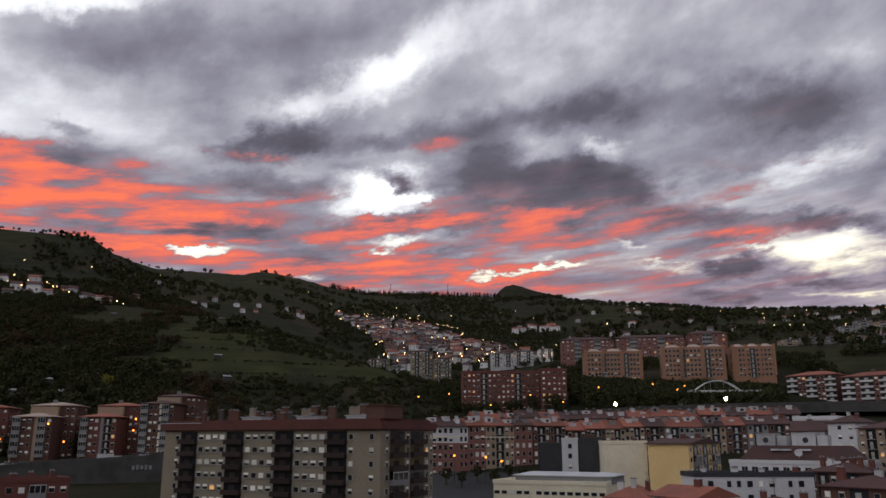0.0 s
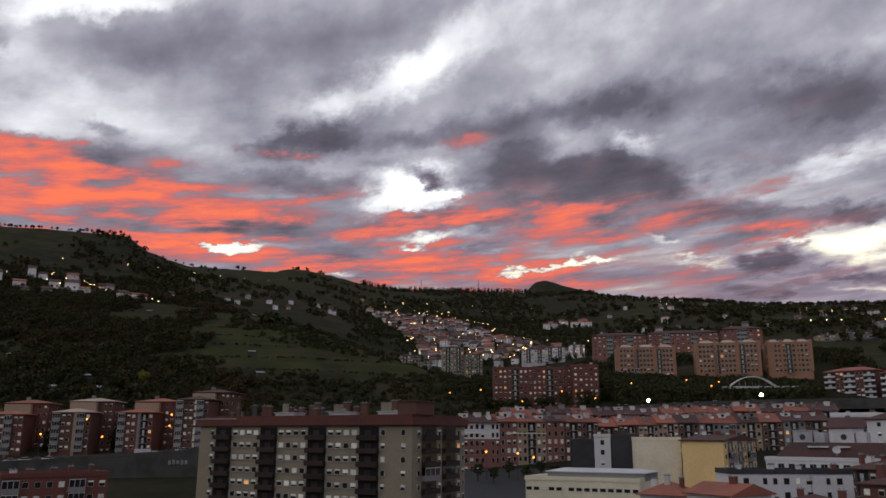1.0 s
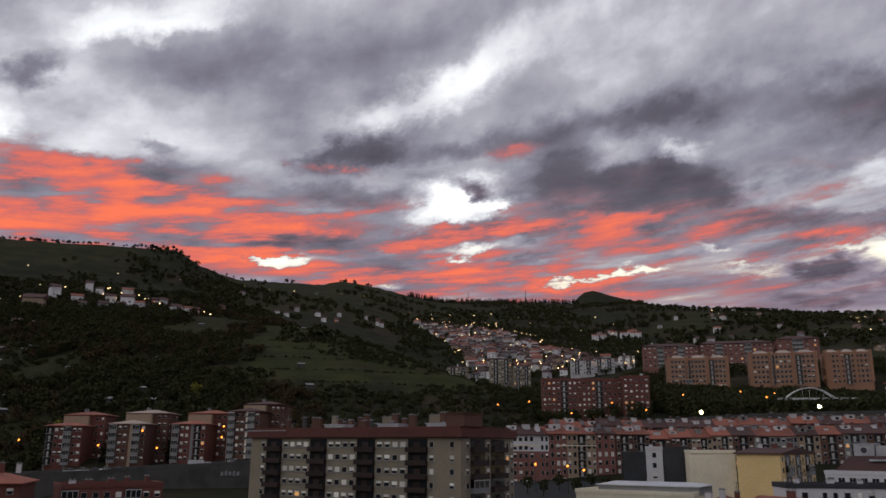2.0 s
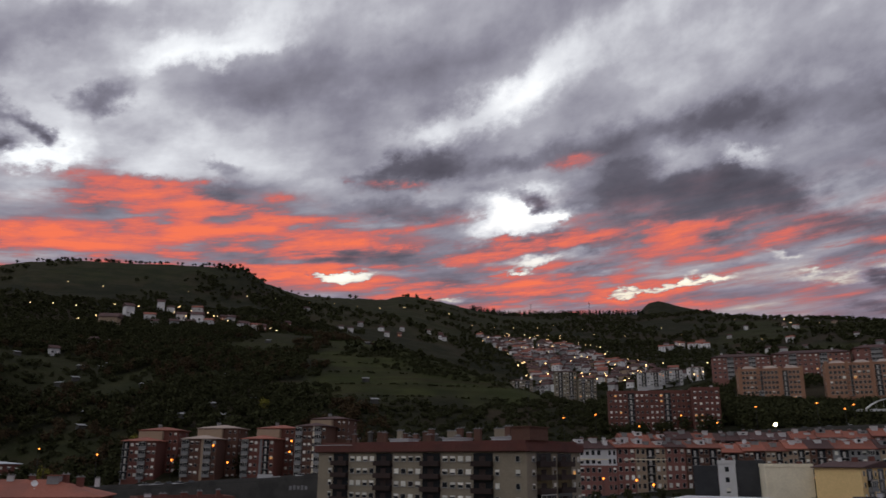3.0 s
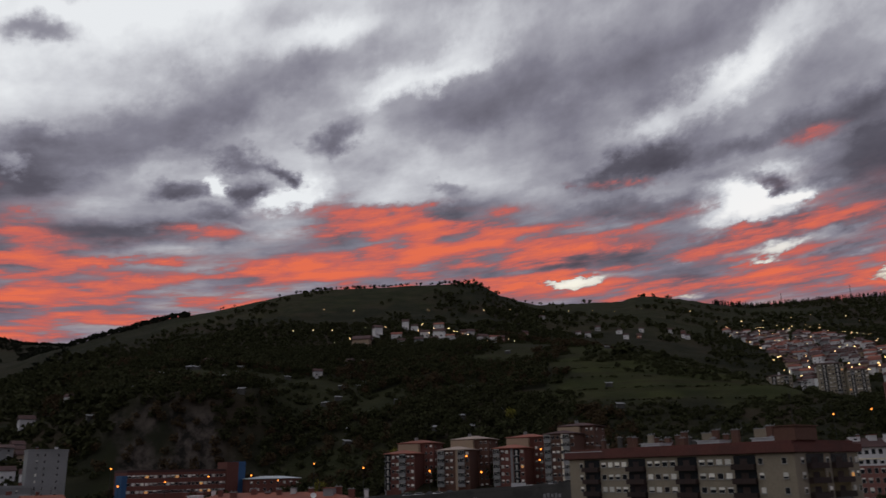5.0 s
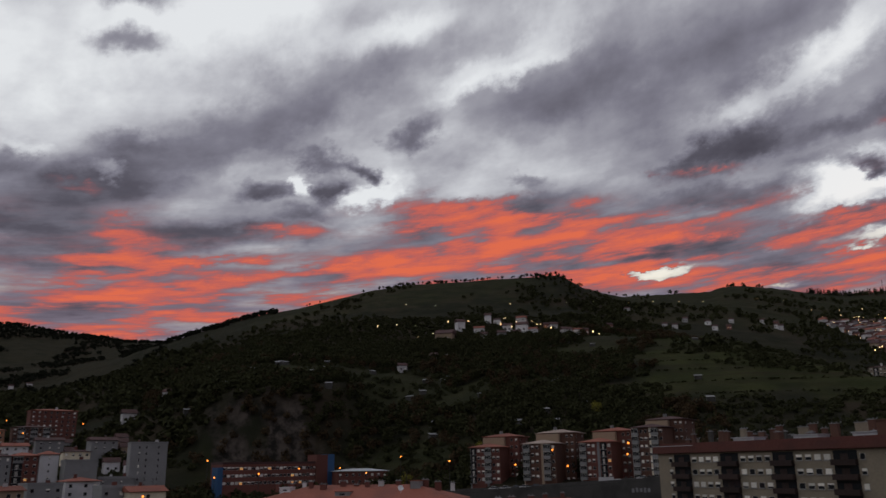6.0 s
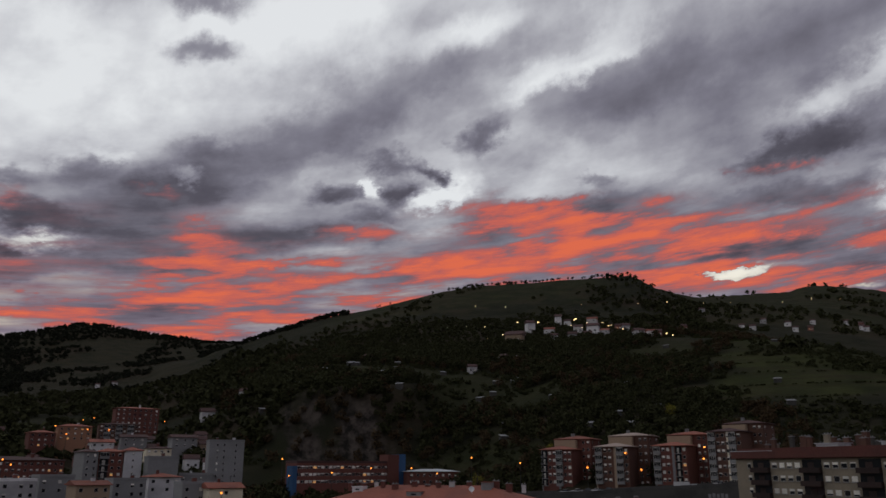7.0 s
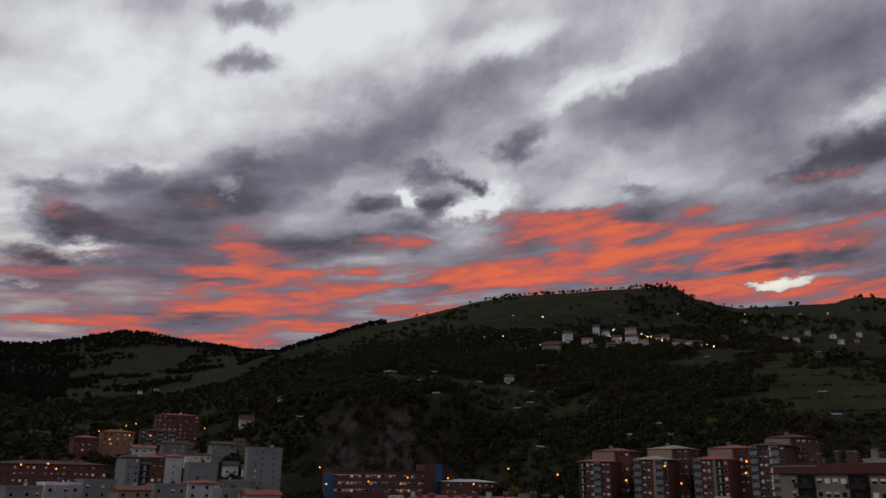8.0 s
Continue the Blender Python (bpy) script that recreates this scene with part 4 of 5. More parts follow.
top_band = thing("cornice", pose(cx, cy, EYE + 1.2, 0, 0, ct), "pale stone cornice along the town houses", "cornice")
box(bm, 0, cl, -0.5, -0.05, -0.3, 0.1)
part("moulding", bm, CREAM, top_band)

# terraces of red-roofed houses behind it
for k in range(11):
    a1 = 8.7 + k * 1.32
    d = 322 + k * 2.0
    apartment("terrace_house", rng.choice(("brown brick terrace house with attic dormers and balconies", "beige terrace house with red tiled roof", "grey rendered terrace house with white dormers")), (a1, d, a1 + 1.30, d + 2), 16, 18, EYE + d * math.tan(radians(0.75 + 0.03 * k + rng.uniform(-0.08, 0.08))),
              rng.choice(("wRw", "wwRw", "RwwR")), "", 4, 2.9, rng.choice((BRICK_BROWN, BEIGE, GREY, BRICK_BROWN)), "gable", rng.choice((TILE, TILE, TILE_DARK)), 3.4, win=(1.2, 1.5), lit=0.02, chimneys=2, style="bars", group="terrace of red-roofed houses", category="house", dormers=1 + k % 2)
for k in range(14):
    a1 = 2.2 + k * 1.55
    d = 352 + k * 1.5
    apartment("terrace_house", rng.choice(("narrow red-roofed house with white dormers", "old house with tiled roof and pale attic")), (a1, d, a1 + 1.5, d + 2), 15, 22, EYE + d * math.tan(radians(1.45 + 0.015 * k + rng.uniform(-0.1, 0.1))),
              "wRw", "", 2, 2.9, rng.choice((BRICK_BROWN, BEIGE, GREY, WHITE)), "gable", rng.choice((TILE, TILE, TILE_DARK)), 3.2, win=(1.2, 1.5), lit=0.02, chimneys=2, style="bars", group="rear terrace of houses", category="house", dormers=2)

# ---------------------------------------------------------------- the near roofs
apartment("party_wall_house", "slate-grey windowless gable wall of a house", (6.75, 262, 8.25, 262), 14, 10, 33.3, "-", "", 1, 2.9, SLATE, "flat", chimneys=0, category="house")
apartment("white_house", "narrow white rendered house with one column of windows", (8.3, 256, 9.4, 256), 14, 10, 34.9, ".w.", "", 7, 3.0, WHITE, "flat", chimneys=2, category="house", win=(1.2, 1.5), blinds=0.2)
apartment("party_wall_house", "black clad windowless gable wall of a house", (9.42, 257, 11.15, 258), 14, 10, 34.9, "-", "", 1, 2.9, SLATE, "flat", chimneys=0, category="house")
apartment("cream_house", "cream stucco windowless gable wall of a house", (11.2, 246, 14.05, 248), 14, 10, 34.0, "-", "", 1, 2.9, CREAM, "flat", chimneys=2, category="house")
apartment("ochre_house", "ochre stucco gable wall of a house with balconied side", (14.1, 244, 16.75, 240), 30, 10, 34.1, "-", "wRwRwRw", 6, 2.9, YELLOW, "gable", TILE_DARK, 1.6, chimneys=3, category="house", style="bars")
b, length, depth, h = apartment("market_hall", "cream low building under a wide pale sheet-metal roof", (3.5, 214, 11.2, 205), 20, 8, 24.2, "wwwww.wwwwwwwww", "", 2, 3.2, CREAM, "flat", band=CREAM, win=(1.5, 0.9), chimneys=0, category="hall", blinds=0.1)
bm = bmesh.new()
hip_roof(bm, 4, length + 0.5, 5, 19, h + 2.0, 0.7, 0.3, 0, 0.8)
part("roof", bm, SHEET, b, "pale galvanised sheet roof")
bm = bmesh.new()
box(bm, 4.2, length + 0.3, 5.2, 18.8, h, h + 2.0)
part("clerestory", bm, GREY, b)
apartment("small_house", "white gabled house with bright terracotta roof", (14.2, 172, 17.0, 165), 12, 8, 24.2, ".w.ww", "ww", 3, 2.9, WHITE, "gable", TILE, 2.0, chimneys=1, category="house")
apartment("small_house", "small house with broad terracotta roof", (11.2, 184, 13.9, 180), 10, 8, 23.0, "www", "", 3, 2.9, WHITE, "low", TILE, 2.6, chimneys=3, category="house")
apartment("white_terrace", "white rendered flat-topped row with small dark windows", (17.0, 188, 24.3, 198), 9, 6, 27.3, "nw.nnwnw.nw.", "", 6, 2.9, WHITE, "flat", chimneys=4, category="house", win=(1.3, 1.4), blinds=0.15, band=SLATE)
b, length, depth, h = apartment("mansard_block", "apartment block with dark brown mansard roof and white attic balconies", (19.3, 236, 27.0, 226), 20, 6, 29.0, "wwwwwwwwwwww", "www", 5, 2.9, WHITE, "flat", SLATE, win=(1.7, 1.5), blinds=0.2, chimneys=0, band=WHITE)
bm = bmesh.new()
box(bm, 2.0, length - 2.0, 2.0, depth - 2, h + 0.9, h + 4.6, 0, 3.0)
part("mansard", bm, TILE_DARK, b, "dark brown tiled mansard roof")
bm = bmesh.new()
box(bm, -0.8, length + 0.8, -2.2, 0.6, h - 4.4, h - 2.0, 0, 0.5)
part("roof_skirt", bm, TILE_DARK, b, "dark brown tiled lower roof slope")
for u in (0.30, 0.62):
    bm = bmesh.new()
    box(bm, u * length - 4.5, u * length + 0.5, 7, 11, h + 4.2, h + 7.6)
    box(bm, u * length + 0.8, u * length + 3.4, 7.5, 11, h + 4.2, h + 7.2)
    box(bm, u * length - 4.7, u * length + 0.7, 6.8, 11.2, h + 7.6, h + 7.8)
    hut = part("lift_house", bm, LIMEWASH, b)
    bm = bmesh.new()
    bmesh.ops.create_cone(bm, cap_ends=True, segments=14, radius1=0.75, radius2=0.75, depth=0.1, matrix=pose(u * length - 2, 6.97, h + 6.0, 90))
    part("round_window", bm, SLATE, hut)
for u in (0.36, 0.42, 0.58):
    bm = bmesh.new()
    box(bm, u * length - 1.6, u * length + 1.6, 3.2, 4.2, h + 3.3, h + 3.75)
    part("skylight", bm, SHEET, b)
dish(b, length * 0.55, 1.0, h + 1.2, 1.0)
apartment("grey_gable_house", "grey rendered gabled house with white upper storey", (23.2, 292, 25.2, 290), 14, 12, 38.0, ".ww.", "", 3, 2.9, WHITE, "gable", TILE_DARK, 3.4, chimneys=1, category="house")
apartment("white_house", "white rendered house with flat top behind gables", (23.4, 308, 26.0, 304), 12, 12, 42.2, "w.www", "", 3, 2.9, WHITE, "flat", chimneys=2, category="house")
apartment("grey_gable_house", "tall grey house with brick chimney stack", (25.4, 286, 27.0, 282), 14, 12, 40.5, ".ww", "", 4, 2.9, WHITE, "low", TILE_DARK, 2.4, chimneys=2, category="house")
apartment("beige_house", "beige house with tiled roof at the street corner", (27.1, 274, 29.6, 262), 14, 8, 38.5, "wRwRw", "", 6, 2.9, BEIGE, "hip", TILE_DARK, 2.4, chimneys=1, category="house", style="bars")
apartment("beige_house", "weathered stone-coloured corner house with balconies", (28.6, 232, 32.5, 222), 14, 6, 34.0, "RwRwR", "", 6, 2.9, BEIGE, "hip", TILE_DARK, 2.4, chimneys=1, category="house", style="bars", left_spec="ww")
apartment("brick_house", "dark brick house with brown tiled roof", (24.6, 186, 29.0, 178), 12, 4, 26.0, "wwRww", "", 5, 2.9, BRICK_BROWN, "low", TILE_DARK, 2.2, chimneys=3, category="house", style="bars")
apartment("dark_roof_house", "house with broad dark brown tiled roof", (18.5, 158, 23.8, 152), 12, 4, 23.0, "wwwww", "", 4, 2.9, WHITE, "low", TILE_DARK, 2.2, chimneys=2, category="house")
apartment("roof_terrace_house", "brown-tiled house with chimneys beside the white row", (24.0, 212, 27.4, 206), 10, 6, 28.0, "wRwwRw", "", 5, 2.9, BRICK_BROWN, "low", TILE_DARK, 2.0, chimneys=6, category="house")
# big terracotta roof and the brick house beside it
b, length, depth, h = apartment("long_house", "long house under a broad terracotta roof with many chimneys", (-46.5, 205, -32.8, 190), 16, 4, 27.6, "wwwwwwwwwwwwww", "", 6, 2.9, BRICK, "low", TILE, 3.4, chimneys=14, category="house", dormers=3)
dish(b, length * 0.72, 3, h + 1.4, 0.7)
b, length, depth, h = apartment("brick_house", "brick house with flat roof terrace and pale parapet", (-30.5, 196, -24.4, 200), 11, 4, 26.2, "GwwwwGww", "", 6, 2.9, BRICK, "flat", band=BRICK, chimneys=5, category="house", style="bars")


# ---------------------------------------------------------------- the southern quarter under the quarry
apartment("grey_tower", "plain grey concrete tower with small windows", (-54.6, 404, -52.3, 406), 14, 10, EYE + 404 * math.tan(radians(1.75)), ".nn.n.", "nn", 10, 2.85, GREY, "flat", win=(0.9, 1.2), chimneys=2, blinds=0.3)
apartment("grey_block", "low grey concrete block beside the tower", (-58.4, 392, -56.5, 394), 14, 10, EYE + 392 * math.tan(radians(0.65)), "-", "", 1, 2.85, GREY, "flat", win=(0.9, 1.2), chimneys=1, blinds=0.3)
apartment("grey_block", "grey rendered low block with few windows", (-56.4, 398, -54.2, 398), 14, 10, EYE - 3.0, "n.n.", "", 2, 2.85, GREY, "flat", win=(0.9, 1.2), chimneys=2)
apartment("white_house", "white house with a column of windows beside brick", (-59.9, 404, -58.8, 405), 14, 10, EYE + 8.0, ".n.", "", 6, 2.85, WHITE, "hip", TILE, 1.6, win=(0.9, 1.2), chimneys=0, category="house")
apartment("brick_house", "dark red brick house with tiled roof", (-61.4, 402, -59.95, 404), 14, 10, EYE + 7.4, "Rww", "", 6, 2.85, BRICK, "hip", TILE, 1.6, chimneys=1, category="house", style="bars")
apartment("grey_house", "grey rendered house with shallow roof", (-62.3, 400, -61.45, 402), 14, 10, EYE + 7.2, "nn", "", 6, 2.85, GREY, "hip", TILE_DARK, 1.4, chimneys=1, category="house")
apartment("long_brick_block", "long red brick block with rows of lit windows", (-69.6, 415, -63.4, 430), 14, 14, EYE + 3.6, "wwwwwwwwwwwwwwwwww", "", 4, 2.9, BRICK, "low", TILE_DARK, 1.6, win=(1.1, 1.2), lit=0.1, chimneys=2)
apartment("hill_block", "brick apartment block on the slope with white windows", (-60.7, 610, -58.0, 616), 12, 58, EYE + 41, "wwwwwwww", "", 6, 2.9, BRICK, "low", TILE, 1.2, win=(1.3, 1.4), lit=0.03, chimneys=1)
apartment("hill_block", "brick apartment block with white vertical strips", (-61.6, 575, -59.2, 578), 12, 50, EYE + 28, "wBwBwBw", "", 6, 2.9, BRICK_BROWN, "low", TILE_DARK, 1.2, style="glazed", chimneys=1)
# the orange lamplight on this block is put into its wall colour
apartment("hill_block", "orange-lit brick block with hip roof on the slope", (-64.0, 560, -62.0, 563), 12, 46, EYE + 25.5, "wwwww", "", 3, 2.9, BRICK_ORANGE, "hip", TILE, 1.6, chimneys=1, lit=0.1)
apartment("hill_block", "red brick block with tiled roof on the slope", (-65.6, 550, -64.1, 553), 12, 40, EYE + 21.0, "wwww", "", 3, 2.9, BRICK, "hip", TILE, 1.6, chimneys=1, lit=0.08)
apartment("cream_house", "cream house with dark windows among low roofs", (-58.6, 470, -57.0, 472), 10, 30, EYE + 10.5, "wwww", "", 2, 2.9, CREAM, "low", TILE_DARK, 1.2, chimneys=1, category="house")
apartment("white_house", "white house with red gable beside it", (-62.0, 490, -60.6, 492), 10, 36, EYE + 14.0, "www", "", 2, 2.9, WHITE, "gable", TILE, 1.8, chimneys=1, category="house")
apartment("stone_house", "low stone house with weathered tiled roof", (-57.0, 500, -55.4, 504), 10, 40, EYE + 17.5, "wnw", "", 2, 2.9, GREY, "gable", TILE_DARK, 1.8, chimneys=1, category="house")
apartment("stone_house", "low grey house with tiled roof under the slope", (-60.2, 520, -58.6, 522), 10, 42, EYE + 18.0, "wnw", "", 2, 2.9, GREY, "gable", TILE_DARK, 1.8, chimneys=1, category="house")
# white workshops in front
for k in range(7):
    a1 = -69.0 + k * 2.15
    d = 300 + (k % 3) * 18
    apartment("workshop", rng.choice(("white workshop with pale sheet roof", "white rendered low workshop with dark windows")), (a1, d, a1 + 2.0, d + 3), 12, 14, EYE - 5.4 + (k % 3) * 1.1, "w.ww", "", 2, 3.0, (GREY, LIMEWASH, GREY, BEIGE)[k % 4], rng.choice(("low", "flat", "gable")), rng.choice((SHEET, TILE)), 1.4, chimneys=1, category="workshop", group="white workshops", blinds=0.2)
apartment("garden_house", "cream gabled house with orange roof", (-54.4, 296, -52.2, 300), 9, 14, EYE - 6.6, ".w.", "", 1, 2.9, CREAM, "gable", TILE, 1.8, chimneys=1, category="house")
# the brick school with blue panels
b, length, depth, h = apartment("school", "long low brick school with ribbon windows and blue stair panels", (-48.7, 402, -42.4, 424), 14, 14, EYE + 2.6, "wwwwwwwwwwwwwwwwwwwwwwww", "", 3, 3.4, BRICK, "flat", win=(1.7, 1.4), lit=0.07, chimneys=0, category="school", band=TILE_DARK)
bm = bmesh.new()
box(bm, length - 1, length + 5.4, -1.5, 8, -8, h + 4.2)
part("stair_tower", bm, BRICK, b)
bm = bmesh.new()
box(bm, length + 5.4, length + 9.6, -1.0, 6, -8, h + 4.4)
part("blue_panel", bm, BLUE, b, "blue glazed stair panels")
bm = bmesh.new()
box(bm, -2.6, -0.1, -1.0, 6, -8, h - 1.5)
part("blue_panel", bm, BLUE, b, "blue glazed end panels")
apartment("school_wing", "low brick wing with sloping pale eaves", (-41.0, 418, -37.5, 426), 12, 16, EYE - 1.5, "wwwwwwww", "", 2, 3.2, BRICK, "low", SHEET, 1.2, chimneys=0, category="school", lit=0.05)


# ---------------------------------------------------------------- motorway
def motorway(name, label, rows, width, wall_h):
    """A carriageway on a retaining wall along a run of bearing, distance and height."""
    m = thing(name, pose(0, 0, 0), label, "motorway")
    pts = [(*at(a, d), z) for a, d, z in rows]
    out = [(*at(a, d + width), z) for a, d, z in rows]
    for piece, mat, off0, off1, zt, zb in (("deck", ASPHALT, 0.0, 1.0, 0.0, -1.2), ("retaining_wall", WALLGREY, -0.02, 0.04, -0.1, -wall_h), ("barrier", WALLGREY, 0.0, 0.02, 0.95, 0.0), ("barrier", WALLGREY, 0.97, 1.0, 0.95, 0.0), ("barrier", WALLGREY, 0.49, 0.51, 0.8, 0.0)):
        bm = bmesh.new()
        last = None
        for p, q in zip(pts, out):
            a, b = Vector(p).lerp(Vector(q), off0), Vector(p).lerp(Vector(q), off1)
            ring = [bm.verts.new((a.x, a.y, a.z + zb)), bm.verts.new((b.x, b.y, b.z + zb)), bm.verts.new((b.x, b.y, b.z + zt)), bm.verts.new((a.x, a.y, a.z + zt))]
            if last:
                for k in range(4):
                    bm.faces.new((last[k], ring[k], ring[(k + 1) % 4], last[(k + 1) % 4]))
            last = ring
        part(piece, bm, mat, m)


motorway("motorway", "grey motorway on a stained concrete retaining wall", [(-33.5, 300, 25.4), (-28.5, 298, 26.4), (-24, 296, 27.9), (-18.5, 294, 29.7), (-12, 305, 33.5), (-5, 372, 39.5), (-2, 383.5, 41.6)], 18, 9.0)
motorway("motorway", "wide grey motorway curving below the wooded slope", [(-2, 384, 41.8), (2, 390, 44.0), (6, 396, 46.6), (10, 402, 48.6), (15, 408, 50.4), (20, 416, 51.6), (26, 426, 52.0), (33, 440, 52.4), (42, 460, 52.6)], 22, 4.0)


def graffiti():
    g = thing("graffiti", pose(*at(-20.8, 293.2), 25.8, 0, 0, 25), "faded white spray-painted strokes on the retaining wall", "graffiti")
    for k in range(11):
        bm = bmesh.new()
        x = k * 1.35 + (2.0 if k > 4 else 0)
        box(bm, x, x + 0.9, -0.06, 0.0, -0.5 + 0.1 * (k % 3), 0.9 + 0.25 * (k % 2))
        part("stroke", bm, GREY, g)


graffiti()


# ---------------------------------------------------------------- the street below the town houses
def street():
    az, r = np.meshgrid(np.arange(-6, 34.1, 1.0), np.arange(120, 300, 6.0), indexing="ij")
    z = height_at(az, r) + 0.12
    co = np.stack((r * np.sin(np.radians(az)), r * np.cos(np.radians(az)), z), -1).reshape(-1, 3)
    n = az.shape[1]
    i, j = np.meshgrid(np.arange(az.shape[0] - 1), np.arange(n - 1), indexing="ij")
    f = np.stack((i * n + j, i * n + j + 1, (i + 1) * n + j + 1, (i + 1) * n + j), -1).reshape(-1, 4)
    me = bpy.data.meshes.new("pavement")
    me.from_pydata(co.tolist(), [], f.tolist())
    me.materials.append(ASPHALT)
    tagged(new("pavement", me), "dark paved streets between the town houses", "pavement", kind="structure")


street()


# ---------------------------------------------------------------- arch bridge
def arch_bridge():
    (x, y), length, turn = plan(17.3, 442, 21.5, 452)
    b = thing("arch_bridge", pose(x, y, 59.5, 0, 0, turn), "white steel arch footbridge over the motorway", "bridge")
    bm = bmesh.new()
    for s in (0, 3.4):
        box(bm, -2, length + 2, s - 0.2, s + 0.2, 0.0, 1.1)
    box(bm, -2, length + 2, 0.2, 3.2, 0.0, 0.3)
    part("deck", bm, PAINT, b)
    span = length * 0.78
    for s in (0.0, 3.4):
        bm = bmesh.new()
        prev = None
        for k in range(21):
            u = k / 20
            p = (span * u, s * (0.35 + 0.65 * abs(2 * u - 1)) + 0.6, -0.5 + 6.6 * (1 - (2 * u - 1) ** 2))
            if prev:
                tube(bm, prev, p, 0.3, 0.3, 6)
            prev = p
        part("arch", bm, PAINT, b)
    for k in range(1, 8):
        u = k / 8
        bm = bmesh.new()
        tube(bm, (span * u, 1.7, 0.2), (span * u, 1.7, -0.6 + 6.6 * (1 - (2 * u - 1) ** 2)), 0.04, 0.04, 5)
        part("hanger", bm, PAINT, b)
    for u in (0.0, 1.0):
        bm = bmesh.new()
        box(bm, length * u - 1, length * u + 1, 0, 3.4, -12, 0)
        part("pier", bm, WALLGREY, b)


arch_bridge()


# ---------------------------------------------------------------- lamps
def lamp_proto(name, mat, h, r, label, group):
    b = thing(name, pose(0, 0, 0), label, "street lamp", group)
    bm = bmesh.new()
    tube(bm, (0, 0, -1), (0, 0, h), 0.12, 0.07, 6)
    part("pole", bm, DARKMETAL, b)
    bm = bmesh.new()
    tube(bm, (0, 0, h), (0, -1.2, h + 0.25), 0.06, 0.05, 5)
    part("arm", bm, DARKMETAL, b)
    bm = bmesh.new()
    bulb(bm, (0, -1.3, h + 0.15), r)
    part("lantern", bm, mat, b)
    return b


PROTOS = {
    "sodium": lamp_proto("street_lamp", SODIUM, 9.0, 0.42, "tall street lamp glowing orange", "orange street lamps"),
    "warm": lamp_proto("street_lamp", WARMLAMP, 7.0, 0.46, "street lamp glowing warm white", "hillside street lamps"),
    # oversized lantern: the glow's bloom is put into its radius
    "flood": lamp_proto("floodlight_mast", FLOOD, 11.0, 0.95, "floodlight mast with a dazzling pale yellow lamp", "floodlight masts"),
}
USED = set()


def lamp(kind, az, d, z=None, h=None):
    x, y = at(az, d)
    z = height_at(az, d) if z is None else z
    p = PROTOS[kind]
    m = pose(x, y, z, 0, 0, rng.uniform(0, 360) if kind == "warm" else -az)
    if kind in USED:
        copy_thing(p, m)
    else:
        USED.add(kind)
        p.matrix_basis = m


def lamp_el(kind, az, d, el):
    """A lamp whose lantern is seen at a given height angle."""
    lamp(kind, az, d, EYE + d * math.tan(radians(el)) - {"sodium": 9.1, "warm": 7.1, "flood": 11.1}[kind])


for az, el, d in ((19.4, 2.7, 398), (12.1, 2.42, 392)):
    lamp_el("flood", az, d, el)
for az, el, d in ((-28.6, 0.05, 322), (-25.0, -0.1, 324), (-26.0, 1.0, 326), (-20.9, 0.62, 316), (-20.8, 1.35, 316), (-1.75, 3.0, 392), (0.45, 3.2, 394), (3.4, 2.4, 402), (8.5, 2.6, 410), (6.2, 3.1, 415),
                  (11.0, 3.6, 420), (14.7, 3.75, 428), (16.3, 3.35, 420), (16.8, 3.6, 430), (-36.6, 0.7, 390), (-43.6, 0.0, 396), (-46.3, -0.3, 396), (-49.2, -0.5, 392), (-40.8, 0.0, 400), (-33.2, 0.35, 330), (-39.0, -0.35, 392),
                  (-57.6, 3.0, 560), (-62.6, 3.0, 545), (-62.0, 3.15, 548), (-64.2, 2.6, 540), (-63.5, 2.1, 520), (-62.3, 2.4, 530), (-61.0, 2.4, 540), (-68.4, 0.4, 405), (-66.9, 0.5, 408), (-66.4, 0.2, 400), (-49.7, 0.6, 380), (-53.6, -1.6, 290)):
    lamp_el("sodium", az, d, el)


# ---------------------------------------------------------------- hillside houses
def house_proto(k):
    w, dp, h = ((6.5, 7, 5.0), (8, 7, 5.5), (6.0, 7, 7), (9, 8, 5.0), (7, 8, 6.5), (10, 8, 7.5), (6, 6, 4.8))[k]
    wall = (LIMEWASH, LIMEWASH, LIMEWASH, BEIGE, GREY, LIMEWASH, PINK)[k]
    word = ("small white", "long white", "tall white", "low cream", "grey rendered", "large white", "faded red")[k]
    b = thing("hillside_house", pose(0, 0, 0), word + " house with tiled gable roof on the slope", "house", "houses on the hillside")
    bm = bmesh.new()
    box(bm, -w / 2, w / 2, -dp / 2, dp / 2, -4, h)
    for s in (-1, 1):
        v = [bm.verts.new((s * w / 2, -dp / 2, h)), bm.verts.new((s * w / 2, dp / 2, h)), bm.verts.new((s * w / 2, 0, h + 2.0))]
        bm.faces.new(v)
    part("wall", bm, wall, b)
    bm = bmesh.new()
    hip_roof(bm, -w / 2, w / 2, -dp / 2, dp / 2, h + 0.05, 2.4, 0.5, 0, 1)
    part("roof", bm, (TILE_DARK, TILE_DARK, TILE_DARK, TILE_DARK, TILE_DARK, TILE, TILE_DARK)[k], b)
    for r in range(2 if h > 7 else 1):
        for c in range(2):
            ob = hang("window", window_mesh(1.3, 1.4, 5 if rng.random() < 0.04 else rng.choice((0, 0, 2, 4))), None, b)
            ob.matrix_basis = pose(-w / 2 + (c + 0.5) * w / 2, -dp / 2, 1.4 + r * 3.2)
    bm = bmesh.new()
    box(bm, w * 0.2, w * 0.2 + 0.8, 0.4, 1.2, h + 0.6, h + 2.4)
    part("chimney", bm, WHITE, b)
    return b


HOUSES = [house_proto(k) for k in range(7)]
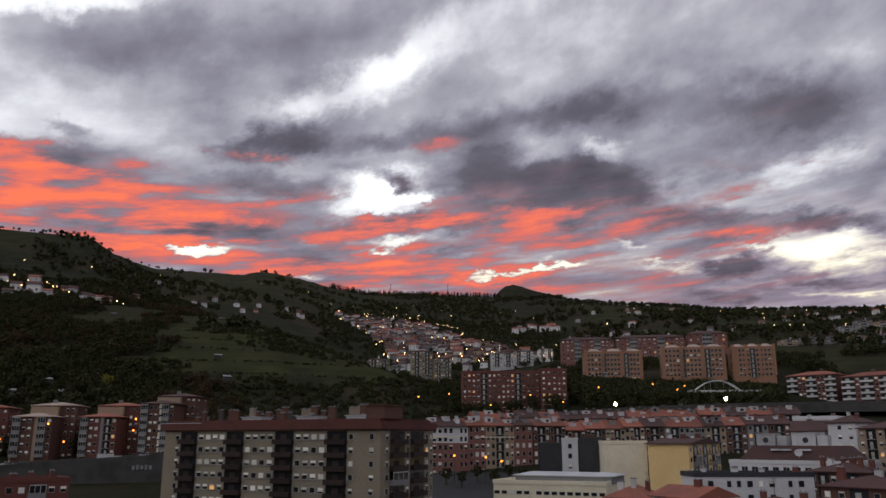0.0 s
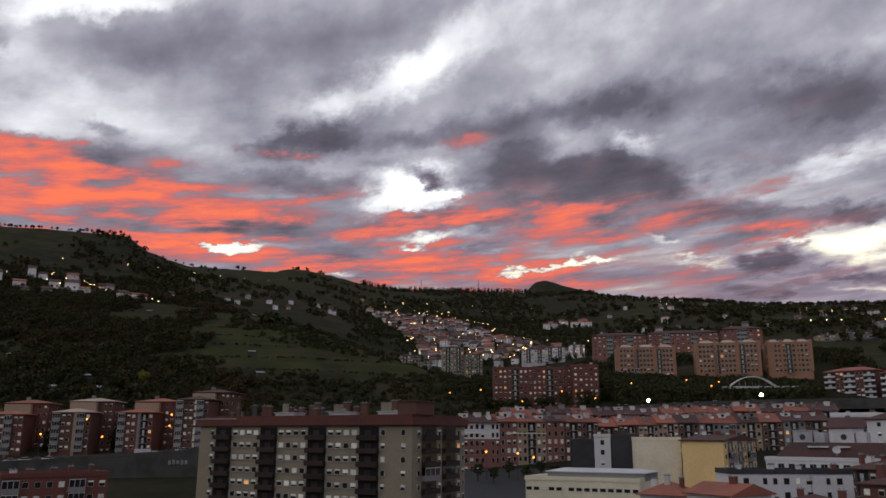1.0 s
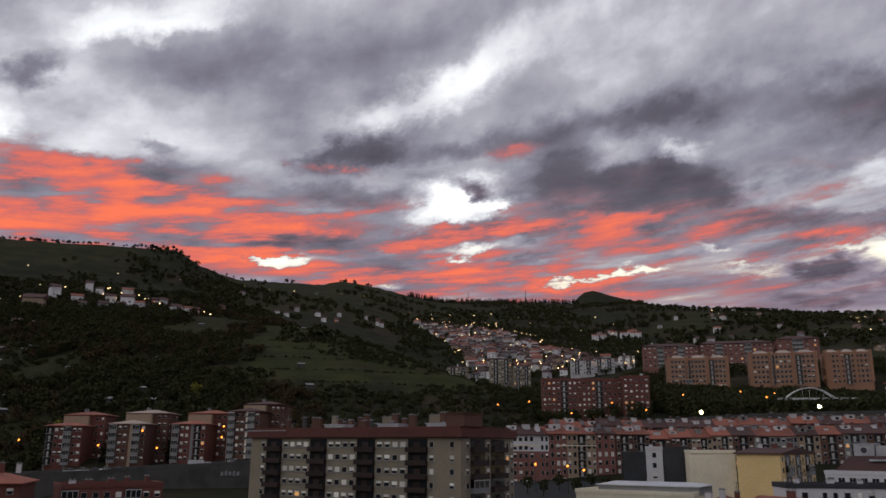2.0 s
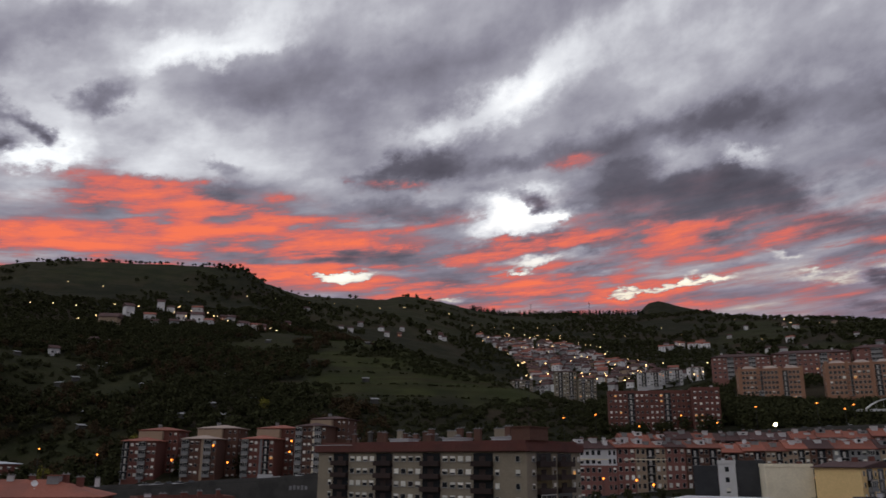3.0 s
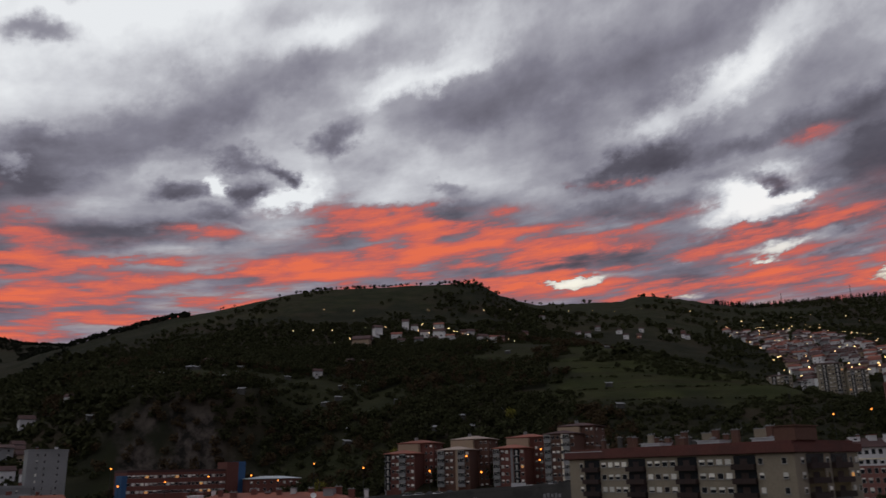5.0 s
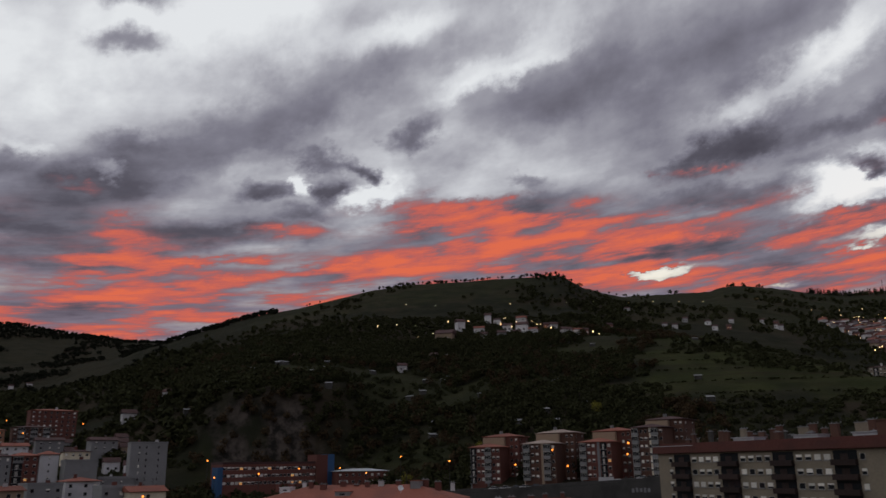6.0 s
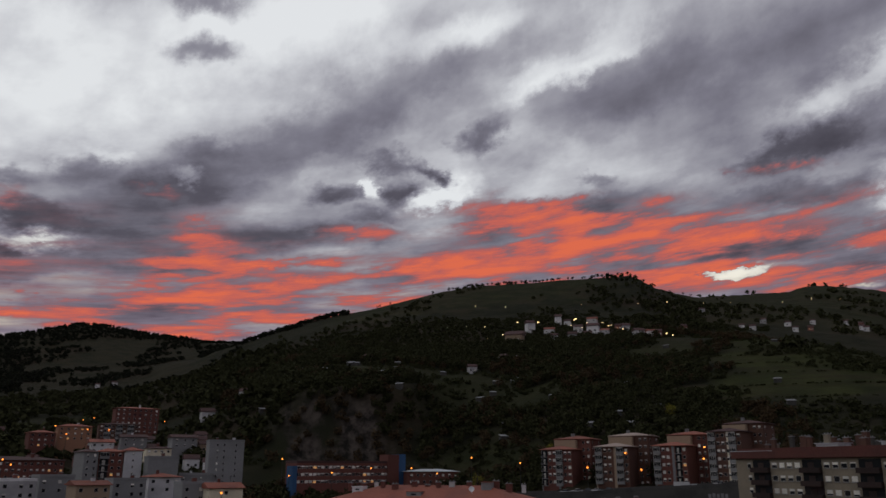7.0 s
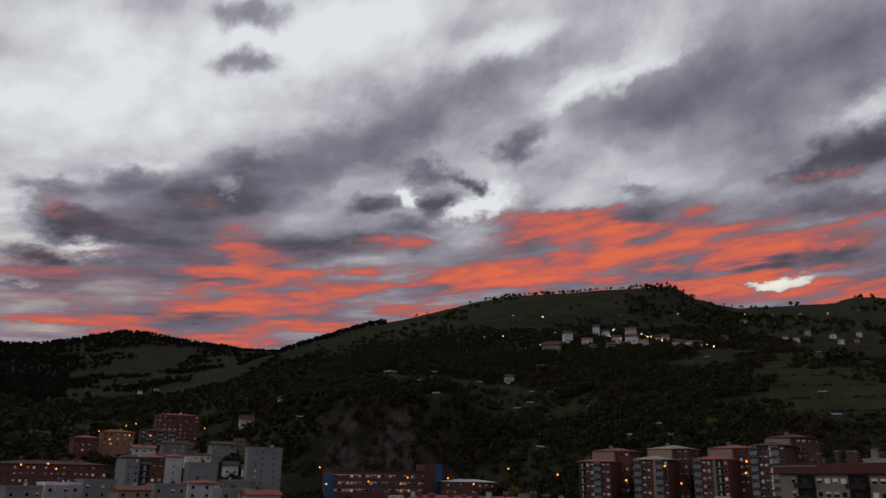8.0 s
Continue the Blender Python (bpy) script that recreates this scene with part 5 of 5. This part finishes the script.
FIRST = set()
TAKEN = []


def put_house(k, az, d, turn, room=12, size=1.0):
    x, y = at(az, d)
    if any(math.hypot(x - p, y - q) < room for p, q in TAKEN):
        return
    TAKEN.append((x, y))
    m = pose(x, y, float(height_at(az, d)) - 0.3, 0, 0, turn - az)
    if k in FIRST:
        o = copy_thing(HOUSES[k], m)
    else:
        FIRST.add(k)
        o = HOUSES[k]
        o.matrix_basis = m
    o.scale = (size, size, size)


def ground_seen(az, el):
    """Distance at which the land is met at a bearing and height angle."""
    d = np.arange(450.0, 2300.0, 4.0)
    up = (height_at(np.full(d.shape, az), d) - EYE) / d
    hit = np.nonzero(up >= math.tan(radians(el)))[0]
    return float(d[hit[0]]) if len(hit) else 1300.0


hr = random.Random(5)
# the village climbing the side valley: it narrows uphill to the west
for k in range(900):
    u = hr.random() ** 0.8
    d = 700 + 620 * u
    mid = 2.6 - 7.6 * u
    az = mid + hr.uniform(-1, 1) * (5.4 - 2.6 * u)
    if len(TAKEN) < 265:
        put_house(hr.randrange(7), az, d, hr.uniform(-40, 40), 9.5)
# the hamlet below the hilltop: bearing, height angle of its foot, kind, size
for az, el, k, size in (
        (-33.35, 8.58, 3, 1.9), (-32.25, 9.4, 2, 1.5), (-30.21, 9.92, 2, 1.3), (-29.53, 9.82, 0, 1.1), (-30.86, 9.05, 5, 1.1), (-30.52, 8.78, 0, 1.1),
        (-28.8, 9.28, 1, 1.2), (-27.77, 9.73, 5, 1.1), (-27.73, 9.19, 1, 1.5), (-26.94, 8.98, 5, 0.9), (-28.15, 8.93, 3, 1.0), (-29.24, 8.7, 4, 1.2),
        (-25.99, 9.41, 6, 1.0), (-25.46, 9.33, 0, 1.2), (-24.58, 8.84, 1, 1.25), (-23.74, 8.81, 5, 0.9), (-32.79, 9.02, 0, 1.0), (-23.22, 8.89, 6, 1.0)):
    put_house(k, az, ground_seen(az, el), hr.uniform(-25, 25), 6, size)
for k in range(22):
    put_house(hr.choice((1, 5, 5)), hr.uniform(5.2, 8.4), hr.uniform(1230, 1330), hr.uniform(-20, 20)) if k < 14 else put_house(hr.choice((0, 6)), hr.uniform(-18, -9), hr.uniform(1000, 1250), hr.uniform(-10, 10))
for k in range(46):
    put_house(hr.randrange(7), hr.uniform(9, 33), hr.uniform(900, 1900), hr.uniform(-30, 30))
for k in range(40):
    put_house(hr.choice((0, 1, 3, 4, 6)), hr.uniform(-67, -54.5), hr.uniform(440, 600), hr.uniform(-40, 40))
for az, d in ((-20.2, 1250), (-16.3, 1150), (-14.8, 1120), (-13.6, 1160), (-21.5, 930), (-17.0, 980), (-68.0, 700), (-67.3, 690), (-62.0, 1350), (-52.5, 620), (-61, 1400), (-44, 690), (-36.5, 640), (-34.2, 700)):
    put_house(hr.choice((0, 1, 6)), az, d, hr.uniform(-30, 30))
az, el = -54.9, 3.1
put_house(1, az, ground_seen(az, el), 10, 4, 1.2)
# white apartment houses in the village foot
for az, d, half, hh, wall in ((-4.6, 660, 0.75, 11, CONCRETE), (-3.3, 668, 0.3, 10, LIMEWASH), (-1.5, 610, 0.75, 23, CONCRETE), (0.0, 604, 0.6, 21, CONCRETE), (4.3, 690, 0.8, 15, LIMEWASH), (5.8, 700, 0.7, 14, WHITE), (7.4, 720, 0.5, 12, LIMEWASH)):
    g = float(height_at(az, d))
    apartment("village_block", "grey village apartment block with shallow tiled roof", (az - half, d, az + half, d + 2), 11, g - 2, g + hh, "wBwwBw", "", int(hh / 3.2), 2.9, wall, "low", TILE_DARK, 1.4, style="bars", lit=0.04, chimneys=1, group="village apartment blocks")
# pale blocks on the hill shoulder to the north
for k, (az, d, hh) in enumerate(((27.2, 930, 9), (28.2, 960, 14), (29.3, 940, 13), (30.4, 900, 16), (25.0, 860, 8), (23.7, 760, 6), (24.9, 770, 7), (26.3, 765, 7), (27.8, 780, 7), (29.4, 790, 8))):
    g = float(height_at(az, d))
    apartment("shoulder_block", "pale apartment block on the hill shoulder among trees", (az - 0.55, d, az + 0.5, d + 4), 12, g - 2, g + hh, "wwBww", "", max(2, int(hh / 3) - 1), 2.9, (GREY, GREY, BEIGE)[k % 3], "low", TILE_DARK, 1.6, style="glazed", lit=0.04, chimneys=1, group="pale blocks on the shoulder")
lr = random.Random(11)
for k in range(115):
    u = lr.random()
    lamp("warm", 2.6 - 8.4 * u + lr.uniform(-1, 1) * (6.0 - 2.0 * u), 690 + 720 * u)
for az, el in (
        (-33.06, 10.15), (-31.58, 10.14), (-32.76, 9.46), (-34.2, 9.29), (-35.4, 9.04), (-33.69, 8.9), (-31.94, 9.03), (-31.26, 8.96),
        (-38.34, 9.84), (-36.96, 9.93), (-35.57, 9.9), (-29.1, 10.26), (-28.92, 10.31), (-29.29, 9.85), (-28.53, 9.67), (-28.16, 10.01),
        (-26.99, 9.99), (-26.76, 9.87), (-26.56, 9.75), (-26.4, 9.75), (-25.63, 9.47), (-24.16, 9.12), (-22.6, 9.09), (-22.36, 8.94),
        (-36.18, 11.39), (-34.05, 11.28), (-28.51, 11.29), (-24.52, 11.24), (-22.49, 11.23)):
    d = ground_seen(az, el - 0.35) - 6
    lamp_el("warm", az, d, el)
for k in range(12):
    lamp("warm", -8 + k * 1.5 + lr.uniform(-0.4, 0.4), 1500 + lr.uniform(-60, 200))
for k in range(34):
    lamp("warm", lr.uniform(4, 33), lr.uniform(800, 1900))
for k in range(7):
    lamp("warm", -20 + k * 1.7, 1400 + k * 40)


# ---------------------------------------------------------------- garden sheds on the slopes
def shed():
    b = thing("garden_shed", pose(0, 0, 0), "small garden shed with pale sheet roof on the slope", "shed", "garden sheds")
    bm = bmesh.new()
    box(bm, -2.2, 2.2, -1.4, 1.4, -1.5, 2.1)
    part("wall", bm, WALLGREY, b)
    bm = bmesh.new()
    v = box(bm, -2.5, 2.5, -1.8, 1.7, 2.1, 2.22)
    for k in (2, 3, 6, 7):
        v[k].co.z += 1.0
    part("roof", bm, GREY, b)
    return b


SHED = shed()
sr = random.Random(19)
for k in range(46):
    az, d = sr.uniform(-53, -14), sr.uniform(440, 860)
    x, y = at(az, d)
    m = pose(x, y, float(height_at(az, d)), 0, 0, -az + sr.uniform(-40, 40))
    TAKEN.append((x, y))
    if k:
        copy_thing(SHED, m)
    else:
        SHED.matrix_basis = m


# ---------------------------------------------------------------- trees
def crown_points(n, rx, rz, seed, cone=False):
    """Small leaf clumps: n quads scattered in an uneven crown; unit height offset included."""
    r = np.random.RandomState(seed)
    u = r.normal(size=(n, 3))
    u /= np.linalg.norm(u, axis=1)[:, None]
    rad = r.uniform(0.35, 1.0, n) ** 0.5
    lob = 0.72 + 0.35 * np.sin(u[:, 0] * 4 + seed) * np.cos(u[:, 1] * 3 + seed * 2) + 0.2 * r.rand(n)
    c = u * (rad * lob)[:, None] * np.array((rx, rx, rz))
    if cone:
        h = r.rand(n) ** 1.4
        a = r.uniform(0, 6.283, n)
        q = (1 - h) * rx * r.uniform(0.5, 1.0, n)
        c = np.stack((q * np.cos(a), q * np.sin(a), (h - 0.5) * 2 * rz), 1)
    return c


def crown_mesh(n, rx, rz, base, size, seed, cone=False, trunk=True):
    """Vertices and quads of a tree: clumps of leaves and a tapered trunk. Returns co, faces, material index."""
    r = np.random.RandomState(seed + 50)
    c = crown_points(n, rx, rz, seed, cone) + np.array((0, 0, base + rz))
    a, b = r.normal(size=(n, 3)), r.normal(size=(n, 3))
    a /= np.linalg.norm(a, axis=1)[:, None]
    b -= (a * b).sum(1)[:, None] * a
    b /= np.linalg.norm(b, axis=1)[:, None]
    s = size * r.uniform(0.6, 1.25, n)[:, None]
    co = np.stack((c - a * s, c - b * s * 0.7, c + a * s, c + b * s * 0.7), 1).reshape(-1, 3)
    return co, np.arange(4 * n).reshape(-1, 4)


def tree_mesh(name, co, faces, mat):
    me = bpy.data.meshes.new(name)
    me.from_pydata(co.tolist(), [], faces.tolist())
    me.materials.append(mat)
    return me


def forest(name, label, spots, protos, mat):
    """Many far trees as one mesh: each spot is x, y, z, scale, turn."""
    allc, allf, n = [], [], 0
    for k, (x, y, z, s, a) in enumerate(spots):
        co, f = protos[k % len(protos)]
        ca, sa = math.cos(a), math.sin(a)
        p = np.stack((co[:, 0] * ca - co[:, 1] * sa, co[:, 0] * sa + co[:, 1] * ca, co[:, 2]), 1) * s + np.array((x, y, z))
        allc.append(p)
        allf.append(f + n)
        n += len(co)
    me = tree_mesh(name, np.concatenate(allc), np.concatenate(allf), mat)
    tagged(new(name, me), label, "trees", kind="stuff")


tr = np.random.RandomState(3)


def scatter(n, az0, az1, r0, r1, keep, s0, s1):
    """Random spots on the land where keep(az, r, noise) holds."""
    az = tr.uniform(az0, az1, n)
    r = np.sqrt(tr.uniform(r0 * r0, r1 * r1, n))
    x, y = r * np.sin(np.radians(az)), r * np.cos(np.radians(az))
    ok = keep(az, r, fbm(x / 90, y / 90, 33))
    for p, q in TAKEN:
        ok &= (x - p) ** 2 + (y - q) ** 2 > 64
    az, r, x, y = az[ok], r[ok], x[ok], y[ok]
    z = height_at(az, r)
    return np.stack((x, y, z, tr.uniform(s0, s1, len(x)), tr.uniform(0, 6.28, len(x))), 1)


NEAR = [crown_mesh(110, 3.6, 3.2, 1.0, 0.75, k) for k in range(5)]
BUSH = [crown_mesh(60, 3.0, 1.9, -0.4, 0.75, k + 10) for k in range(5)]
FAR = [crown_mesh(34, 4.2, 3.6, 0.4, 1.7, k + 20) for k in range(5)]
CONE = [crown_mesh(60, 2.6, 6.5, 0.8, 1.1, k + 30, True) for k in range(4)]


def quarry(a, r, n):
    return (a < -40.4) & (a > -50.6) & (r > 452) & (r < 508) & (n < 0.52)


def spur_clear(az, r, n):
    return (az + (n - 0.5) * 30 > -19.5) & (az < 1) & (r > 470 + (n - 0.5) * 200) & (r < 760)


woods = scatter(5200, -52, -20, 350, 840, lambda a, r, n: (n > 0.40) & ~spur_clear(a, r, n) & ~quarry(a, r, n), 0.5, 1.25)
forest("hillside_woods", "dark scrub and trees covering the steep hillside", woods, NEAR, LEAF)
forest("hillside_scrub", "low dark bushes over the hillside", scatter(8500, -56, -16, 350, 1050, lambda a, r, n: (n > 0.30) & ~spur_clear(a, r, n) & ~quarry(a, r, n), 0.5, 1.2), BUSH, LEAF)
forest("spur_hedges", "dark hedges and bushes on the grassy spur", scatter(3800, -22, 4, 400, 780, lambda a, r, n: ((n > 0.66) & (r > 480)) | ((r < 488 + 20 * (n - 0.5) + np.where(a > -7, (a + 7) * 12, 0)) & (n > 0.28)) | ((a > -3) & (n > .30)), 0.4, 1.05), BUSH, LEAF)
forest("autumn_trees", "brownish bare-twigged trees among the woods", scatter(2600, -54, -14, 360, 900, lambda a, r, n: (n > 0.36) & (n < 0.56) & ~spur_clear(a, r, n), 0.5, 1.1), NEAR, LEAF_BROWN)
forest("valley_woods", "dark trees along the motorway slope", scatter(2600, 0, 34, 424, 640, lambda a, r, n: (n > 0.34) & ~((a > 22.5) & (r < 476)) & ~((r > 471) & (r < 520) & (a > 9.5) & (a < 24)), 0.5, 1.1), NEAR, LEAF)
forest("upper_woods", "dark woods on the upper slopes", scatter(7000, -24, 36, 640, 2300, lambda a, r, n: (n > np.where(a < -7, 0.60, 0.46)) & ~((a > -9) & (a < 8.5) & (r < 1250) & (r > 640)), 0.7, 1.4), FAR, LEAF)
forest("upper_hedges", "dark hedgerows over the open hill", scatter(3200, -56, -20, 880, 1500, lambda a, r, n: n > np.where(a > -28, 0.42, np.where(r > 1130, 0.66, 0.52)), 0.5, 1.0), FAR, LEAF)
forest("village_bushes", "dark garden trees between the village houses", scatter(2600, -9, 8.5, 640, 1400, lambda a, r, n: n > 0.30, 0.35, 0.85), FAR, LEAF)
forest("far_woods", "dark pine woods on the far hill", scatter(9000, -80, -50, 1150, 2700, lambda a, r, n: (n > 0.51) | (r > 2420) | (a < -66.5), 0.8, 1.4), FAR, PINE)
forest("slope_woods", "dark woods behind the southern quarter", scatter(3600, -80, -50, 430, 1200, lambda a, r, n: n > 0.42, 0.6, 1.3), FAR, LEAF)


forest("terrace_hedges", "lines of dark hedges along the terraces", scatter(16000, -22, 0, 470, 760, lambda a, r, n: (((height_at(a, r) / 11 + n * 0.6) % 1.0) < 0.06) & (n > 0.44), 0.18, 0.45), BUSH, LEAF)


forest("roadside_trees", "dense dark trees below the orange blocks", scatter(4600, 9, 22.8, 440, 470, lambda a, r, n: n > 0.2, 0.55, 1.15), NEAR, LEAF)


def crest(n, az0, az1, back, s0, s1, seed):
    """Spots along the first skyline."""
    r = np.random.RandomState(seed)
    az = np.sort(r.uniform(az0, az1, n))
    d = np.array([RR[np.argmax(np.where((RR > 900) & (RR < 2600), (HEIGHTS[np.searchsorted(AZ, a)] - EYE) / RR, -1))] for a in az]) + r.uniform(-back, back * 0.3, n)
    return np.stack((d * np.sin(np.radians(az)), d * np.cos(np.radians(az)), height_at(az, d), r.uniform(s0, s1, n), r.uniform(0, 6.28, n)), 1)


forest("ridge_pines", "row of dark pines along the ridge", crest(420, -8.3, 4.2, 60, 0.6, 1.15, 1), CONE, PINE)
forest("ridge_wood", "dark trees along the descending ridge", crest(260, -53, -45.5, 40, 0.5, 1.1, 2), FAR, PINE)
forest("plateau_trees", "dark hedges along the plateau skyline", crest(170, 9, 34, 50, 0.25, 0.8, 4), FAR, PINE)


def tree_proto(name, label, mat, n, rx, rz, base, size, seed, group, cone=False):
    b = thing(name, pose(0, 0, 0), label, "tree", group)
    bm = bmesh.new()
    tube(bm, (0, 0, -0.8), (0.1, 0, base + rz), 0.28, 0.14, 7)
    for k in range(5):
        a = k * 1.26 + seed
        tube(bm, (0.05, 0, base + rz * 0.3 * k / 3), (rx * 0.6 * math.cos(a), rx * 0.6 * math.sin(a), base + rz * (0.7 + 0.15 * k)), 0.1, 0.04, 5)
    part("trunk", bm, BARK, b)
    co, f = crown_mesh(n, rx, rz, base, size, seed)
    hang("crown", tree_mesh("crown", co, f, mat), mat, b)
    return b


SKYLINE = [tree_proto("hilltop_tree", "lone dark tree on the hill crest", PINE, 90, 3.4, 2.6, 2.2, 0.8, 40 + k, "trees along the hilltop") for k in range(3)]
for k, row in enumerate(np.concatenate((crest(26, -44, -30, 6, 0.5, 1.0, 6), crest(34, -34, -27.5, 6, 0.4, 0.9, 8), crest(14, -27.5, -20.5, 6, 0.4, 1.2, 9)))):
    x, y, z, s, a = (float(v) for v in row)
    m = pose(x, y, z, 0, 0, math.degrees(a)) @ Matrix.Diagonal((s, s, s, 1))
    if k < 3:
        SKYLINE[k].matrix_basis = m
    else:
        o = copy_thing(SKYLINE[k % 3], pose(x, y, z, 0, 0, math.degrees(a)))
        o.scale = (s, s, s)
YELLOWS = [tree_proto("yellow_tree", "round tree with yellowing leaves among dark woods", LEAF_YELLOW, 320, 3.6, 3.8, 1.2, 0.55, 60, "yellowing trees")]
for k, (az, d) in enumerate(((-22.8, 455), (-36.2, 400), (-31.0, 395))):
    x, y = at(az, d)
    m = pose(x, y, float(height_at(az, d)), 0, 0, 40 * k)
    if k:
        copy_thing(YELLOWS[0], m)
    else:
        YELLOWS[0].matrix_basis = m


STREET = [tree_proto("street_tree", "small dark street tree before the town houses", LEAF, 130, 2.0, 2.2, 1.6, 0.5, 71, "street trees")]
for k, (az, d) in enumerate(((0.2, 276), (1.3, 272), (2.4, 280), (3.6, 274), (4.6, 282), (5.5, 276))):
    x, y = at(az, d)
    m = pose(x, y, float(height_at(az, d)), 0, 0, 70 * k)
    if k:
        copy_thing(STREET[0], m)
    else:
        STREET[0].matrix_basis = m
for az, d in ((0.8, 278), (3.0, 276), (4.1, 270), (27.3, 240), (28.2, 236), (26.0, 250)):
    lamp("sodium", az, d)


# ---------------------------------------------------------------- masts on the ridge
for az, h in ((-3.85, 34), (0.35, 40), (2.2, 16)):
    d = 2250
    x, y = at(az, d)
    b = thing("lattice_mast", pose(x, y, float(height_at(az, d)), 0, 0, -az), "tall thin lattice mast on the wooded ridge", "mast", "ridge masts")
    bm = bmesh.new()
    for sx in (-1, 1):
        tube(bm, (sx * 1.2, 0, -2), (sx * 0.35, 0, h), 0.35, 0.25, 5)
    for k in range(10):
        u, v = k / 10, (k + 1) / 10
        tube(bm, (-1.2 + 0.85 * u, 0, h * u), (1.2 - 0.85 * v, 0, h * v), 0.2, 0.2, 4)
    part("lattice", bm, DARKMETAL, b)
    bm = bmesh.new()
    tube(bm, (0, -0.8, h * 0.8), (0, 0.8, h * 0.8), 1.3, 1.3, 8)
    part("drum_aerial", bm, GREY, b)


# ---------------------------------------------------------------- vehicles on the motorway
def car_proto(name, label, l, w, h, mat):
    b = thing(name, pose(0, 0, 0), label, "car" if l < 7 else "lorry", "vehicles on the motorway")
    bm = bmesh.new()
    if l < 7:
        box(bm, -l / 2, l / 2, -w / 2, w / 2, 0.35, 0.85, 0, 0.06)
        v = box(bm, -l * 0.32, l * 0.26, -w / 2 + 0.08, w / 2 - 0.08, 0.85, h, 1, 0.25)
        box(bm, -l * 0.25, l * 0.19, -w / 2 + 0.3, w / 2 - 0.3, h, h + 0.04, 0)
    else:
        box(bm, -l / 2, l / 2 - 2.6, -w / 2, w / 2, 1.0, h, 0, 0.03)
        box(bm, l / 2 - 2.4, l / 2, -w / 2 + 0.1, w / 2 - 0.1, 0.6, h - 0.7, 0, 0.1)
        box(bm, l / 2 - 0.5, l / 2 + 0.02, -w / 2 + 0.25, w / 2 - 0.25, 1.7, h - 1.0, 1)
    part("body", bm, [mat, GLASS], b)
    for sx in (-0.3, 0.3):
        for sy in (-1, 1):
            bm = bmesh.new()
            tube(bm, (sx * l, sy * (w / 2 - 0.2), 0.33), (sx * l, sy * (w / 2 + 0.02), 0.33), 0.33, 0.33, 10)
            part("wheel", bm, RUBBER, b)
    return b


CARS = [car_proto("car", "pale saloon car on the motorway", 4.4, 1.8, 1.45, PAINT), car_proto("car", "dark hatchback on the motorway", 4.1, 1.75, 1.5, SLATE), car_proto("lorry", "white delivery lorry on the motorway", 8.0, 2.3, 2.5, WHITE)]
SEEN = set()
for k, az, d, z in ((0, -20.0, 303, 29.25), (2, -22.2, 304, 27.9), (0, -28.0, 305, 26.6), (1, -28.6, 305, 26.45), (0, -29.3, 306, 26.3), (1, -27.2, 305, 26.85), (0, -30.1, 306, 26.1), (0, 13.8, 412, 50.0), (0, 16.5, 416, 50.8), (1, 15.3, 414, 50.5), (0, 10.6, 410, 48.9), (1, 18.9, 420, 51.4), (0, 5.2, 402, 46.2)):
    x, y = at(az, d)
    m = pose(x, y, z + 0.02, 0, 0, -az + 4)
    if k in SEEN:
        copy_thing(CARS[k], m)
    else:
        SEEN.add(k)
        CARS[k].matrix_basis = m
